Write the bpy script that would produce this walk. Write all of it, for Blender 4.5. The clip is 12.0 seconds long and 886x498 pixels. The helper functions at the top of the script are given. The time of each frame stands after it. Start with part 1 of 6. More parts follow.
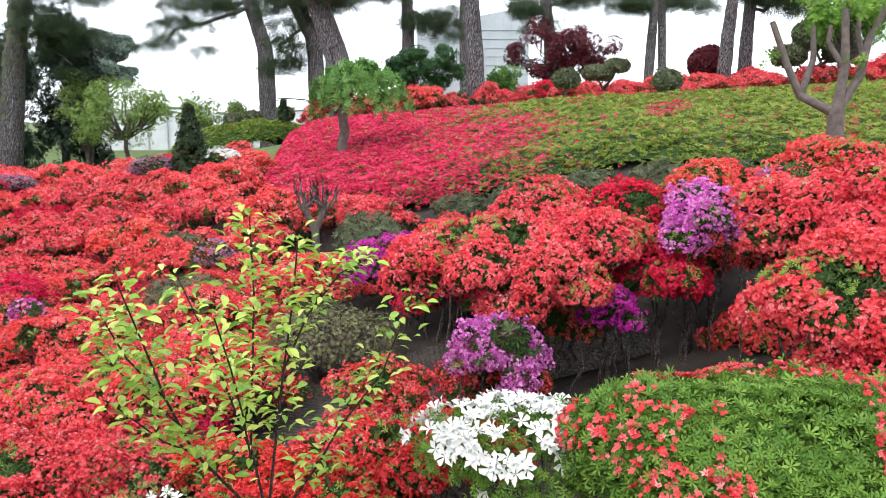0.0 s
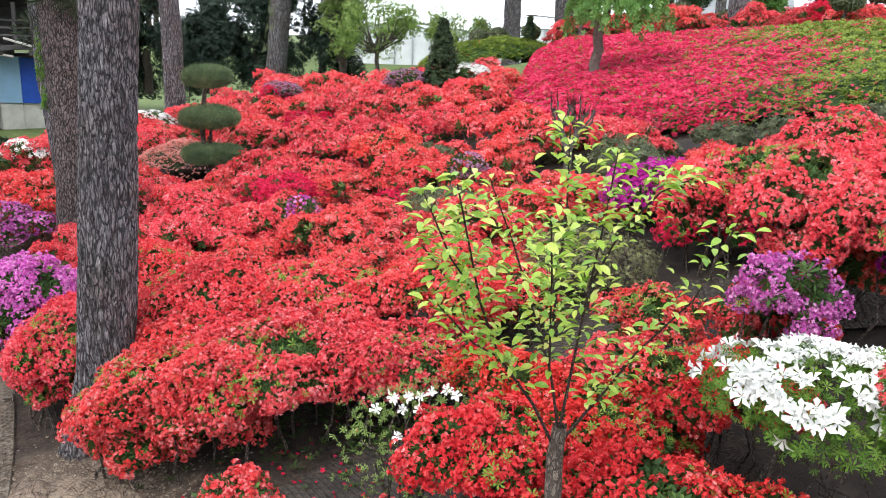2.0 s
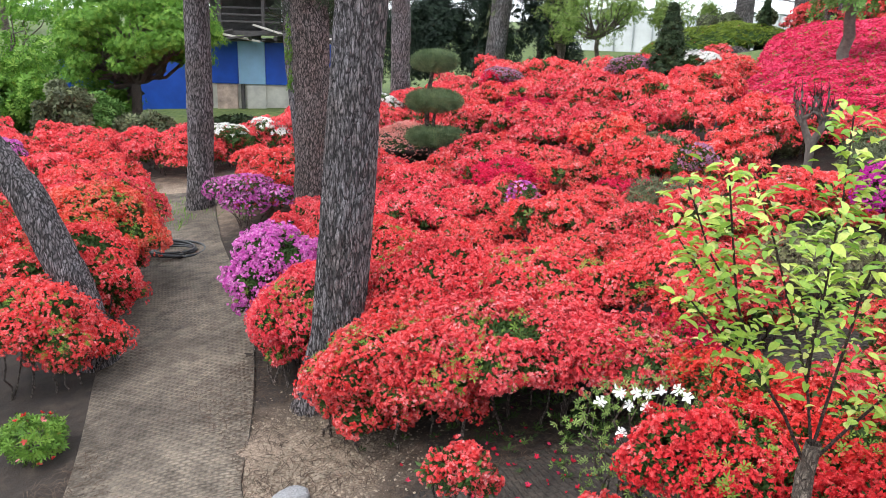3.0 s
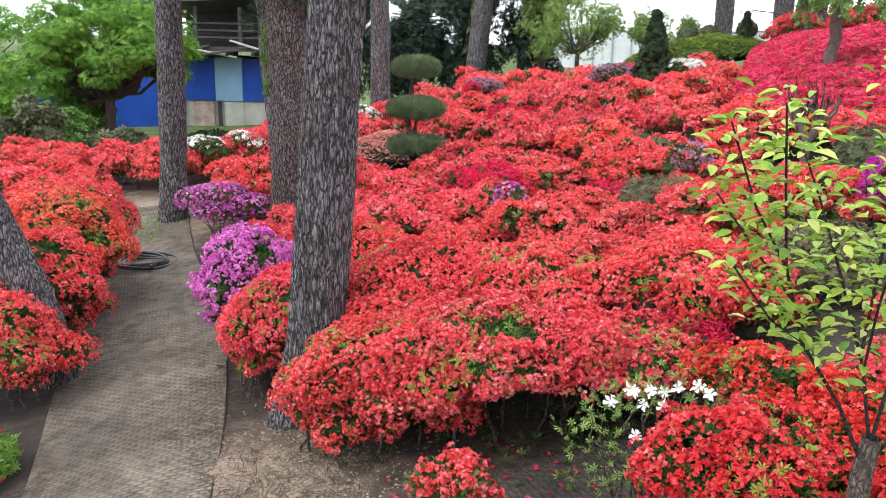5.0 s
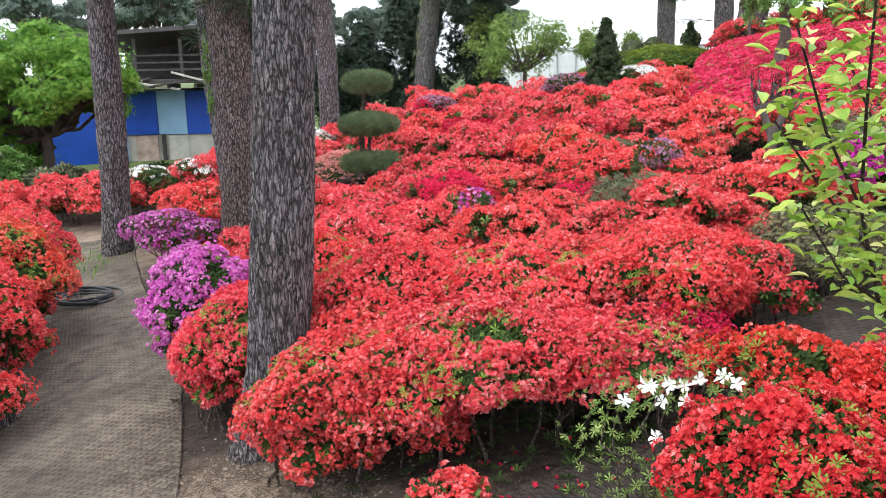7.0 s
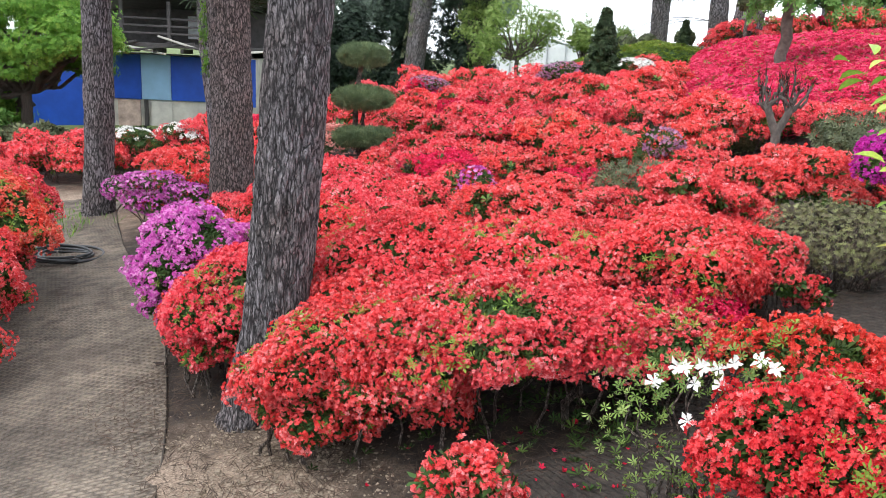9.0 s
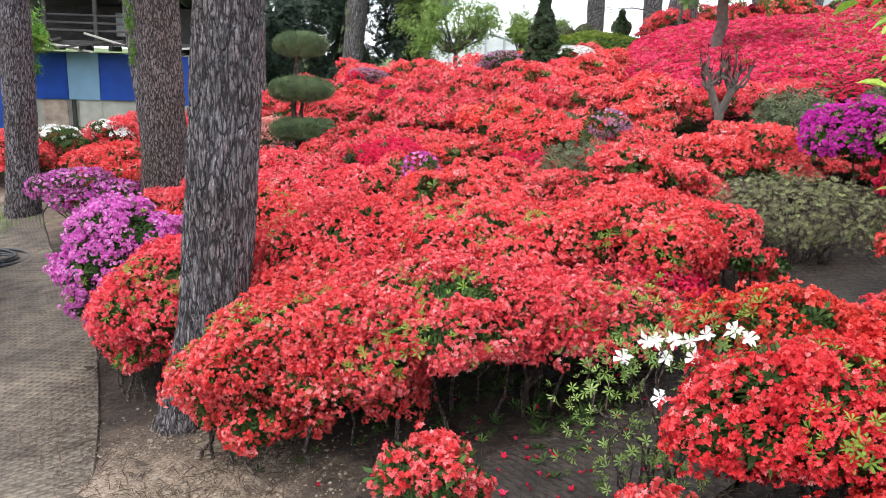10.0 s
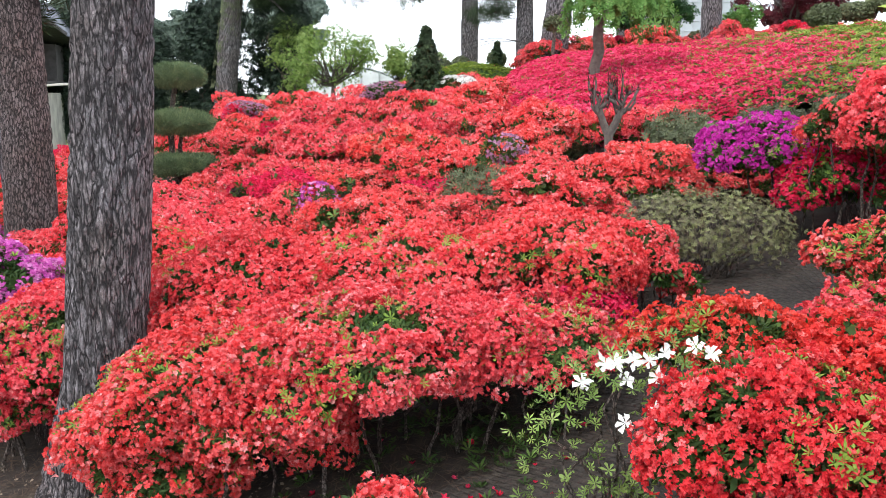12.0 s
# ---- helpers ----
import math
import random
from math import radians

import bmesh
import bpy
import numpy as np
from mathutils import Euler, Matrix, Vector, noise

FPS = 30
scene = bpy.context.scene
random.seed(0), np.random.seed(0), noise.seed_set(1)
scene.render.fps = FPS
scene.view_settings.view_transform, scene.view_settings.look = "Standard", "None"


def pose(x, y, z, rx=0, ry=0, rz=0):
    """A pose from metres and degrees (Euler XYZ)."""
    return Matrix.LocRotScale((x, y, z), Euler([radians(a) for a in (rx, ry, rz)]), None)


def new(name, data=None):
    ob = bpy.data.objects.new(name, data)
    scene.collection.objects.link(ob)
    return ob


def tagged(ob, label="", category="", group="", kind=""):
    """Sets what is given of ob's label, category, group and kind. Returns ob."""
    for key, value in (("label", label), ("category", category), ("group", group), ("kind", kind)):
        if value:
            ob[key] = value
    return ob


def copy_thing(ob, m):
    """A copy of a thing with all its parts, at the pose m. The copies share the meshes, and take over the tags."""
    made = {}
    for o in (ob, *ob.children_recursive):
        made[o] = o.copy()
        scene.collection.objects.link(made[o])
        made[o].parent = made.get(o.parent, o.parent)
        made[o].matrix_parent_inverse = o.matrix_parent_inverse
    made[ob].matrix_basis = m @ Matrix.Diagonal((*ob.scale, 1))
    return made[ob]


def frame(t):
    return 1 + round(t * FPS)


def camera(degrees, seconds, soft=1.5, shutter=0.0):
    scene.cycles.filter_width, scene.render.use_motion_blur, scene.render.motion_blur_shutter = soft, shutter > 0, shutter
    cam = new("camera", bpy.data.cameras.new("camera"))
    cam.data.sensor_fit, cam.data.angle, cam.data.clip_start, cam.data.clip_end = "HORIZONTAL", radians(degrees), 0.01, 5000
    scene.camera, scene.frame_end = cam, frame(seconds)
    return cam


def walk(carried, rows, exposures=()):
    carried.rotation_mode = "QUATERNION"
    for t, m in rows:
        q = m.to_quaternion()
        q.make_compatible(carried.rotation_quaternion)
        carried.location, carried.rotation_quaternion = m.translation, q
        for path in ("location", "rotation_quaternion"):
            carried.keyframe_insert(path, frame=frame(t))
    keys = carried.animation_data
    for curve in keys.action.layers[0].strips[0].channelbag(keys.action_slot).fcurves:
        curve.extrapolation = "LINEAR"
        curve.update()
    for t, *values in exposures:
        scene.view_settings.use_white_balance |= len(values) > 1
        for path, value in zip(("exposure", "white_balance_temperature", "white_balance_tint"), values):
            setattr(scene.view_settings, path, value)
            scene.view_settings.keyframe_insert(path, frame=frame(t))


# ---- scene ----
cam = camera(57.7, 12.0, soft=0.85)
METRES, EYE, TILT, LEAN, TURN = 2.1, 1.6, -9.0, 0.0, 0.0
ROWS = [
    (0.0, 0.0, 0.0, 0.0, 0.0, 0.0, -0.0),
    (0.5, -0.0657, -0.0119, -0.0086, 6.74, -1.44, -1.74),
    (1.0, -0.1062, -0.0112, -0.0147, 9.2, -2.7, -2.76),
    (1.5, -0.1289, 0.0031, -0.0194, 13.41, -4.59, -3.72),
    (2.0, -0.1457, 0.0256, -0.0215, 15.78, -5.98, -4.24),
    (2.5, -0.1829, 0.0235, -0.0265, 23.36, -7.16, -5.71),
    (3.0, -0.2111, 0.0168, -0.0317, 30.5, -8.22, -6.22),
    (5.0, -0.2982, 0.1559, -0.1253, 29.07, -6.53, -5.74),
    (5.5, -0.3569, 0.1799, -0.1666, 28.61, -6.43, -3.61),
    (6.0, -0.3787, 0.2106, -0.1813, 28.6, -6.6, -2.06),
    (6.5, -0.4057, 0.2638, -0.2079, 27.61, -4.17, -2.89),
    (7.0, -0.4133, 0.2908, -0.2098, 25.55, -4.27, -2.89),
    (9.0, -0.5133, 0.3165, -0.2603, 24.02, -5.04, -6.45),
    (9.5, -0.5387, 0.3451, -0.2787, 23.8, -5.64, -5.49),
    (10.0, -0.5552, 0.3966, -0.302, 19.87, -4.81, -4.96),
    (10.5, -0.5698, 0.4141, -0.299, 17.55, -4.11, -4.03),
    (11.0, -0.5938, 0.4308, -0.3124, 17.39, -4.02, -3.25),
    (11.5, -0.6285, 0.4504, -0.3412, 16.57, -3.48, -3.18),
    (12.0, -0.6605, 0.47, -0.3255, 11.24, -1.86, -2.76),
]
walk(cam, [(t, pose(0, 0, EYE, TILT, LEAN, TURN) @ pose(METRES * x, METRES * y, METRES * z, 90 + pitch, roll, yaw)) for t, x, y, z, yaw, pitch, roll in ROWS], [(0.0, 0.34), (2.5, 0.42), (6.0, 0.4), (12.0, 0.5)])
# ---------------------------------------------------------------- world and light
world = bpy.data.worlds.new("sky")
scene.world = world
world.use_nodes = True
wn, wl = world.node_tree.nodes, world.node_tree.links
sky_tex = wn.new("ShaderNodeTexSky")
sky_tex.sky_type = "NISHITA"
sky_tex.sun_disc = False
sky_tex.sun_elevation, sky_tex.sun_rotation = radians(52), radians(150)
cloud = wn.new("ShaderNodeMix")
cloud.data_type = "RGBA"
cloud.inputs["Factor"].default_value = 0.9
cloud.inputs["B"].default_value = (11.3, 12.0, 13.0, 1)
wl.new(sky_tex.outputs["Color"], cloud.inputs["A"])
wl.new(cloud.outputs["Result"], wn["Background"].inputs["Color"])
wn["Background"].inputs["Strength"].default_value = 0.15
sun = new("sun", bpy.data.lights.new("sun", "SUN"))
sun.data.energy, sun.data.angle, sun.data.color = 1.5, radians(14), (1.0, 0.96, 0.9)
sun.matrix_world = pose(0, 0, 30, 38, 0, -30)

R = np.random.RandomState(7)


# ---------------------------------------------------------------- materials
def nodes_of(name):
    m = bpy.data.materials.new(name)
    m.use_nodes = True
    t = m.node_tree
    return m, t.nodes, t.links, t.nodes["Principled BSDF"]


def ramp(n, stops, interpolation="LINEAR"):
    r = n.new("ShaderNodeValToRGB")
    r.color_ramp.interpolation = interpolation
    e = r.color_ramp.elements
    while len(e) < len(stops):
        e.new(0.5)
    for k, (p, c) in zip(e, stops):
        k.position, k.color = p, (*c, 1)
    return r


def mixc(n, l, a, b, fac, kind="MIX"):
    m = n.new("ShaderNodeMix")
    m.data_type, m.blend_type = "RGBA", kind
    for key, v in (("A", a), ("B", b), ("Factor", fac)):
        if hasattr(v, "links"):
            l.new(v, m.inputs[key])
        else:
            m.inputs[key].default_value = (*v, 1) if isinstance(v, tuple) else v
    return m.outputs["Result"]


def tex_noise(n, l, scale, detail=4, vec=None, rough=0.55):
    t = n.new("ShaderNodeTexNoise")
    t.inputs["Scale"].default_value, t.inputs["Detail"].default_value = scale, detail
    t.inputs["Roughness"].default_value = rough
    if vec is not None:
        l.new(vec, t.inputs["Vector"])
    return t.outputs["Fac"]


def coords(n, l, scale=(1, 1, 1), kind="Object"):
    c, m = n.new("ShaderNodeTexCoord"), n.new("ShaderNodeMapping")
    m.inputs["Scale"].default_value = scale
    l.new(c.outputs[kind], m.inputs["Vector"])
    return m.outputs["Vector"]


def bump(n, l, height, strength, distance, b, normal=None):
    k = n.new("ShaderNodeBump")
    k.inputs["Strength"].default_value, k.inputs["Distance"].default_value = strength, distance
    l.new(height, k.inputs["Height"])
    if normal is not None:
        l.new(normal, k.inputs["Normal"])
    l.new(k.outputs["Normal"], b.inputs["Normal"])
    return k.outputs["Normal"]


def petal_mat(name, stops, translucent=0.3):
    """Petals: a tint for each flower, a shift for each bush."""
    m, n, l, b = nodes_of(name)
    g = n.new("ShaderNodeNewGeometry")
    o = n.new("ShaderNodeObjectInfo")
    r = ramp(n, stops)
    drift = n.new("ShaderNodeMath")
    drift.operation = "MULTIPLY_ADD"
    drift.inputs[1].default_value = 0.7
    l.new(g.outputs["Random Per Island"], drift.inputs[0])
    branch = n.new("ShaderNodeMapRange")
    for key, q in zip(("From Min", "From Max", "To Min", "To Max"), (0.3, 0.7, 0.0, 0.3)):
        branch.inputs[key].default_value = q
    l.new(tex_noise(n, l, 5, 3, coords(n, l)), branch.inputs["Value"])
    l.new(branch.outputs["Result"], drift.inputs[2])
    l.new(drift.outputs["Value"], r.inputs["Fac"])
    hsv = n.new("ShaderNodeHueSaturation")
    mr = n.new("ShaderNodeMapRange")
    mr.inputs["To Min"].default_value, mr.inputs["To Max"].default_value = 0.497, 0.504
    l.new(o.outputs["Random"], mr.inputs["Value"])
    l.new(mr.outputs["Result"], hsv.inputs["Hue"])
    fine = tex_noise(n, l, 60, 2, coords(n, l))
    l.new(r.outputs["Color"], hsv.inputs["Color"])
    val = n.new("ShaderNodeMapRange")
    val.inputs["To Min"].default_value, val.inputs["To Max"].default_value = 0.82, 1.15
    l.new(fine, val.inputs["Value"])
    l.new(val.outputs["Result"], hsv.inputs["Value"])
    l.new(hsv.outputs["Color"], b.inputs["Base Color"])
    b.inputs["Roughness"].default_value = 0.6
    b.inputs["Specular IOR Level"].default_value = 0.25
    tr = n.new("ShaderNodeBsdfTranslucent")
    l.new(hsv.outputs["Color"], tr.inputs["Color"])
    mx = n.new("ShaderNodeMixShader")
    mx.inputs["Fac"].default_value = translucent
    l.new(b.outputs["BSDF"], mx.inputs[1])
    l.new(tr.outputs["BSDF"], mx.inputs[2])
    l.new(mx.outputs["Shader"], n["Material Output"].inputs["Surface"])
    return m


M_RED = petal_mat("petal_red", [(0, (0.42, 0.008, 0.014)), (0.35, (0.82, 0.062, 0.08)), (0.75, (0.89, 0.172, 0.192)), (1, (0.95, 0.53, 0.53))])
M_CORAL = petal_mat("petal_coral", [(0, (0.46, 0.014, 0.022)), (0.3, (0.84, 0.068, 0.078)), (0.72, (0.9, 0.17, 0.185)), (1, (0.95, 0.52, 0.52))])
M_ORANGE = petal_mat("petal_orange", [(0, (0.56, 0.014, 0.012)), (0.4, (0.84, 0.08, 0.062)), (1, (0.92, 0.36, 0.29))])
M_SCARLET = petal_mat("petal_scarlet", [(0, (0.48, 0.006, 0.009)), (0.5, (0.86, 0.055, 0.052)), (0.8, (0.91, 0.13, 0.125)), (1, (0.95, 0.44, 0.42))])
M_CRIMSON = petal_mat("petal_crimson", [(0, (0.48, 0.005, 0.03)), (0.6, (0.72, 0.014, 0.075)), (1, (0.82, 0.08, 0.2))])
M_PURPLE = petal_mat("petal_purple", [(0, (0.44, 0.035, 0.32)), (0.5, (0.7, 0.15, 0.54)), (1, (0.9, 0.52, 0.8))])
M_MAGENTA = petal_mat("petal_magenta", [(0, (0.42, 0.01, 0.26)), (0.6, (0.6, 0.025, 0.4)), (1, (0.74, 0.1, 0.55))])
M_LILAC = petal_mat("petal_lilac", [(0, (0.34, 0.12, 0.26)), (1, (0.6, 0.34, 0.5))])
M_WHITE = petal_mat("petal_white", [(0, (0.78, 0.78, 0.74)), (1, (0.86, 0.86, 0.84))], 0.2)
M_PINK = petal_mat("petal_pink", [(0, (0.75, 0.22, 0.2)), (1, (0.85, 0.45, 0.4))])
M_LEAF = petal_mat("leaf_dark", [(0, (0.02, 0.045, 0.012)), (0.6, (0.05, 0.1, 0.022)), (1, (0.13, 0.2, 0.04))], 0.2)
M_FRESH = petal_mat("leaf_fresh", [(0, (0.12, 0.22, 0.03)), (0.6, (0.24, 0.36, 0.06)), (1, (0.4, 0.46, 0.1))], 0.35)
M_HEDGE = petal_mat("leaf_hedge", [(0, (0.06, 0.13, 0.02)), (0.5, (0.13, 0.26, 0.035)), (1, (0.24, 0.36, 0.06))], 0.25)
M_COVER = petal_mat("leaf_cover", [(0, (0.08, 0.12, 0.02)), (0.5, (0.18, 0.25, 0.035)), (1, (0.3, 0.36, 0.06))], 0.25)
M_GREY = petal_mat("leaf_greyish", [(0, (0.06, 0.07, 0.04)), (0.6, (0.13, 0.15, 0.08)), (1, (0.22, 0.25, 0.12))], 0.2)
M_DULL = petal_mat("leaf_dull", [(0, (0.09, 0.075, 0.05)), (0.5, (0.18, 0.17, 0.095)), (0.8, (0.27, 0.3, 0.13)), (1, (0.45, 0.52, 0.2))], 0.2)
M_NEEDLE = petal_mat("pine_needles", [(0, (0.015, 0.03, 0.012)), (0.6, (0.035, 0.06, 0.025)), (1, (0.09, 0.13, 0.05))], 0.15)
M_BLUEPINE = petal_mat("topiary_needles", [(0, (0.05, 0.085, 0.045)), (0.6, (0.15, 0.21, 0.1)), (1, (0.34, 0.42, 0.2))], 0.15)
# Air haze of the distance is mixed into this paler needle colour.
M_HAZE = petal_mat("hazed_needles", [(0, (0.07, 0.1, 0.085)), (0.6, (0.135, 0.18, 0.145)), (1, (0.23, 0.28, 0.22))], 0.2)
M_JUNIPER = petal_mat("juniper_leaf", [(0, (0.012, 0.022, 0.016)), (0.6, (0.025, 0.045, 0.03)), (1, (0.055, 0.085, 0.05))], 0.1)
M_MAPLE = petal_mat("maple_leaf", [(0, (0.05, 0.006, 0.012)), (0.6, (0.1, 0.012, 0.02)), (1, (0.18, 0.03, 0.04))], 0.25)
M_TREE = petal_mat("tree_leaf", [(0, (0.06, 0.15, 0.02)), (0.6, (0.16, 0.33, 0.045)), (1, (0.36, 0.52, 0.1))], 0.35)
M_PALE = petal_mat("pale_tree_leaf", [(0, (0.1, 0.16, 0.04)), (0.6, (0.22, 0.32, 0.08)), (1, (0.38, 0.46, 0.16))], 0.35)
M_DEEP = petal_mat("deep_green_leaf", [(0, (0.015, 0.05, 0.015)), (0.6, (0.035, 0.1, 0.03)), (1, (0.09, 0.19, 0.05))], 0.25)
M_WEEP = petal_mat("weeping_leaf", [(0, (0.06, 0.15, 0.03)), (0.6, (0.13, 0.27, 0.06)), (1, (0.25, 0.4, 0.12))], 0.3)


def bark_mat(name, plate, fissure, size=(34, 34, 11)):
    """Bark: long flaking plates with a tone of their own, parted by narrow dark furrows."""
    m, n, l, b = nodes_of(name)
    vec = coords(n, l, size)
    warp = n.new("ShaderNodeTexNoise")
    warp.inputs["Scale"].default_value, warp.inputs["Detail"].default_value = 0.7, 4
    l.new(vec, warp.inputs["Vector"])
    shift = mixc(n, l, warp.outputs["Color"], (0.5, 0.5, 0.5), 1.0, "SUBTRACT")
    amp = mixc(n, l, shift, (2.1, 2.1, 2.1), 1.0, "MULTIPLY")
    at = mixc(n, l, vec, amp, 1.0, "ADD")

    def cells(scale, feature):
        v = n.new("ShaderNodeTexVoronoi")
        v.feature = feature
        v.inputs["Scale"].default_value = scale
        l.new(at, v.inputs["Vector"])
        return v

    def step(value, lo, hi, a, c):
        k = n.new("ShaderNodeMapRange")
        k.interpolation_type = "SMOOTHSTEP"
        for key, q in zip(("From Min", "From Max", "To Min", "To Max"), (lo, hi, a, c)):
            k.inputs[key].default_value = q
        l.new(value, k.inputs["Value"])
        return k.outputs["Result"]

    def maths(op, a, c):
        k = n.new("ShaderNodeMath")
        k.operation = op
        for q, v in zip(k.inputs, (a, c)):
            if hasattr(v, "links"):
                l.new(v, q)
            else:
                q.default_value = v
        return k.outputs["Value"]

    furrow = step(cells(0.8, "DISTANCE_TO_EDGE").outputs["Distance"], 0.012, 0.22, 0.0, 1.0)
    crack = step(cells(2.1, "DISTANCE_TO_EDGE").outputs["Distance"], 0.0, 0.12, 0.5, 1.0)
    tone = n.new("ShaderNodeSeparateColor")
    l.new(cells(0.8, "F1").outputs["Color"], tone.inputs["Color"])
    grain = tex_noise(n, l, 2.4, 7, coords(n, l, (size[0], size[1], size[2] * 2.2)), 0.7)
    blotch = tex_noise(n, l, 3.5, 4, coords(n, l, (1, 1, 1)))
    flake = tex_noise(n, l, 0.9, 5, coords(n, l, (size[0] * 1.2, size[1] * 1.2, size[2] * 0.8)), 0.62)
    closed = step(tex_noise(n, l, 1.1, 3, at), 0.5, 0.68, 0.0, 0.5)
    height = maths("MULTIPLY", maths("MAXIMUM", furrow, closed), crack)
    height = maths("MULTIPLY", height, step(flake, 0.32, 0.56, 0.35, 1.0))
    r = ramp(n, [(0.0, fissure), (0.3, tuple(0.42 * p for p in plate)), (0.7, plate), (1.0, tuple(1.25 * p for p in plate))])
    l.new(height, r.inputs["Fac"])
    each = ramp(n, [(0.0, (0.8, 0.79, 0.8)), (1.0, (1.18, 1.17, 1.17))])
    l.new(tone.outputs["Red"], each.inputs["Fac"])
    c = mixc(n, l, r.outputs["Color"], each.outputs["Color"], 1.0, "MULTIPLY")
    gr = ramp(n, [(0.33, (0.5, 0.5, 0.5)), (0.66, (1.4, 1.38, 1.37))])
    l.new(grain, gr.inputs["Fac"])
    c = mixc(n, l, c, gr.outputs["Color"], 1.0, "MULTIPLY")
    br = ramp(n, [(0.35, (0.84, 0.76, 0.72)), (0.65, (1.1, 1.1, 1.12))])
    l.new(blotch, br.inputs["Fac"])
    l.new(mixc(n, l, c, br.outputs["Color"], 1.0, "MULTIPLY"), b.inputs["Base Color"])
    b.inputs["Roughness"].default_value = 0.9
    bump(n, l, maths("ADD", maths("ADD", height, maths("MULTIPLY", grain, 0.4)), maths("MULTIPLY", tone.outputs["Green"], 0.25)), 1.0, 0.022, b)
    return m


M_BARK = bark_mat("pine_bark", (0.29, 0.276, 0.292), (0.016, 0.014, 0.016), (58, 58, 12))
M_BARK2 = bark_mat("pine_bark_brown", (0.275, 0.23, 0.222), (0.018, 0.014, 0.013), (56, 56, 17))
M_TWIG = bark_mat("twig_bark", (0.26, 0.22, 0.19), (0.06, 0.045, 0.035), (90, 90, 40))
M_SAP = bark_mat("sapling_bark", (0.3, 0.25, 0.2), (0.13, 0.1, 0.08), (80, 80, 30))
M_SAPTWIG = bark_mat("sapling_twig_bark", (0.12, 0.07, 0.05), (0.05, 0.03, 0.025), (120, 120, 60))


def soil_mat():
    m, n, l, b = nodes_of("soil")
    vec = coords(n, l)
    big, mid, fine = tex_noise(n, l, 0.7, 5, vec), tex_noise(n, l, 6, 5, vec), tex_noise(n, l, 90, 4, vec, 0.7)
    # dark soil, lowered further to carry the shade under the azaleas in its colour
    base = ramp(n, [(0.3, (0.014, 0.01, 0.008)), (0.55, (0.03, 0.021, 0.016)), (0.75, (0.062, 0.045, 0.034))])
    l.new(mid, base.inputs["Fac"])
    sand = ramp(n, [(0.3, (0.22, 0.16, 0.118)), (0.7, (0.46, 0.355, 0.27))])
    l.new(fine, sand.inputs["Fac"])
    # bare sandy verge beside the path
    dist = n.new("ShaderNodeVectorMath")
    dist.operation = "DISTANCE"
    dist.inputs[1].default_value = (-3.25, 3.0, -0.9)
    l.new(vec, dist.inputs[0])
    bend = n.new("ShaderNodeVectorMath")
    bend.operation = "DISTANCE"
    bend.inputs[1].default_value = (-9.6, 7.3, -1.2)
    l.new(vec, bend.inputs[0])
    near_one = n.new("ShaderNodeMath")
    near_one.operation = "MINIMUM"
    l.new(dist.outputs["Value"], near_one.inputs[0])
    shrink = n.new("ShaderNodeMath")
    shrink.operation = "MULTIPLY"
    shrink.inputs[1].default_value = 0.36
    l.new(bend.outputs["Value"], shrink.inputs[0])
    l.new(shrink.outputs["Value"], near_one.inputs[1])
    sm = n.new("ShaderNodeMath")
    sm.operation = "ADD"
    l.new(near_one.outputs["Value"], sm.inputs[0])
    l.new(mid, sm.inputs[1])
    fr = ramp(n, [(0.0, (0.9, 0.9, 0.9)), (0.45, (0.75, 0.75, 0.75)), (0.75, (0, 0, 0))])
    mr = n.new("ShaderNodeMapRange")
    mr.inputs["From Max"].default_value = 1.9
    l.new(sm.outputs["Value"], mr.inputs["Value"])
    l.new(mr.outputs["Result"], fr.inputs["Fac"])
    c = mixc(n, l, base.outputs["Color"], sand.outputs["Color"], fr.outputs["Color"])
    fr2 = ramp(n, [(0.3, (0.6, 0.6, 0.6)), (0.7, (1.35, 1.33, 1.3))])
    l.new(fine, fr2.inputs["Fac"])
    c = mixc(n, l, c, fr2.outputs["Color"], 1.0, "MULTIPLY")
    # thin grass further off
    sep = n.new("ShaderNodeSeparateXYZ")
    l.new(vec, sep.inputs["Vector"])
    far = n.new("ShaderNodeMapRange")
    far.inputs["From Min"].default_value, far.inputs["From Max"].default_value = 12, 16
    l.new(sep.outputs["Y"], far.inputs["Value"])
    gr = ramp(n, [(0.35, (0.06, 0.1, 0.025)), (0.7, (0.14, 0.18, 0.05))])
    l.new(mid, gr.inputs["Fac"])
    l.new(mixc(n, l, c, gr.outputs["Color"], far.outputs["Result"]), b.inputs["Base Color"])
    b.inputs["Roughness"].default_value = 0.95
    bump(n, l, mid, 0.5, 0.05, b, bump(n, l, fine, 0.7, 0.012, b))
    return m


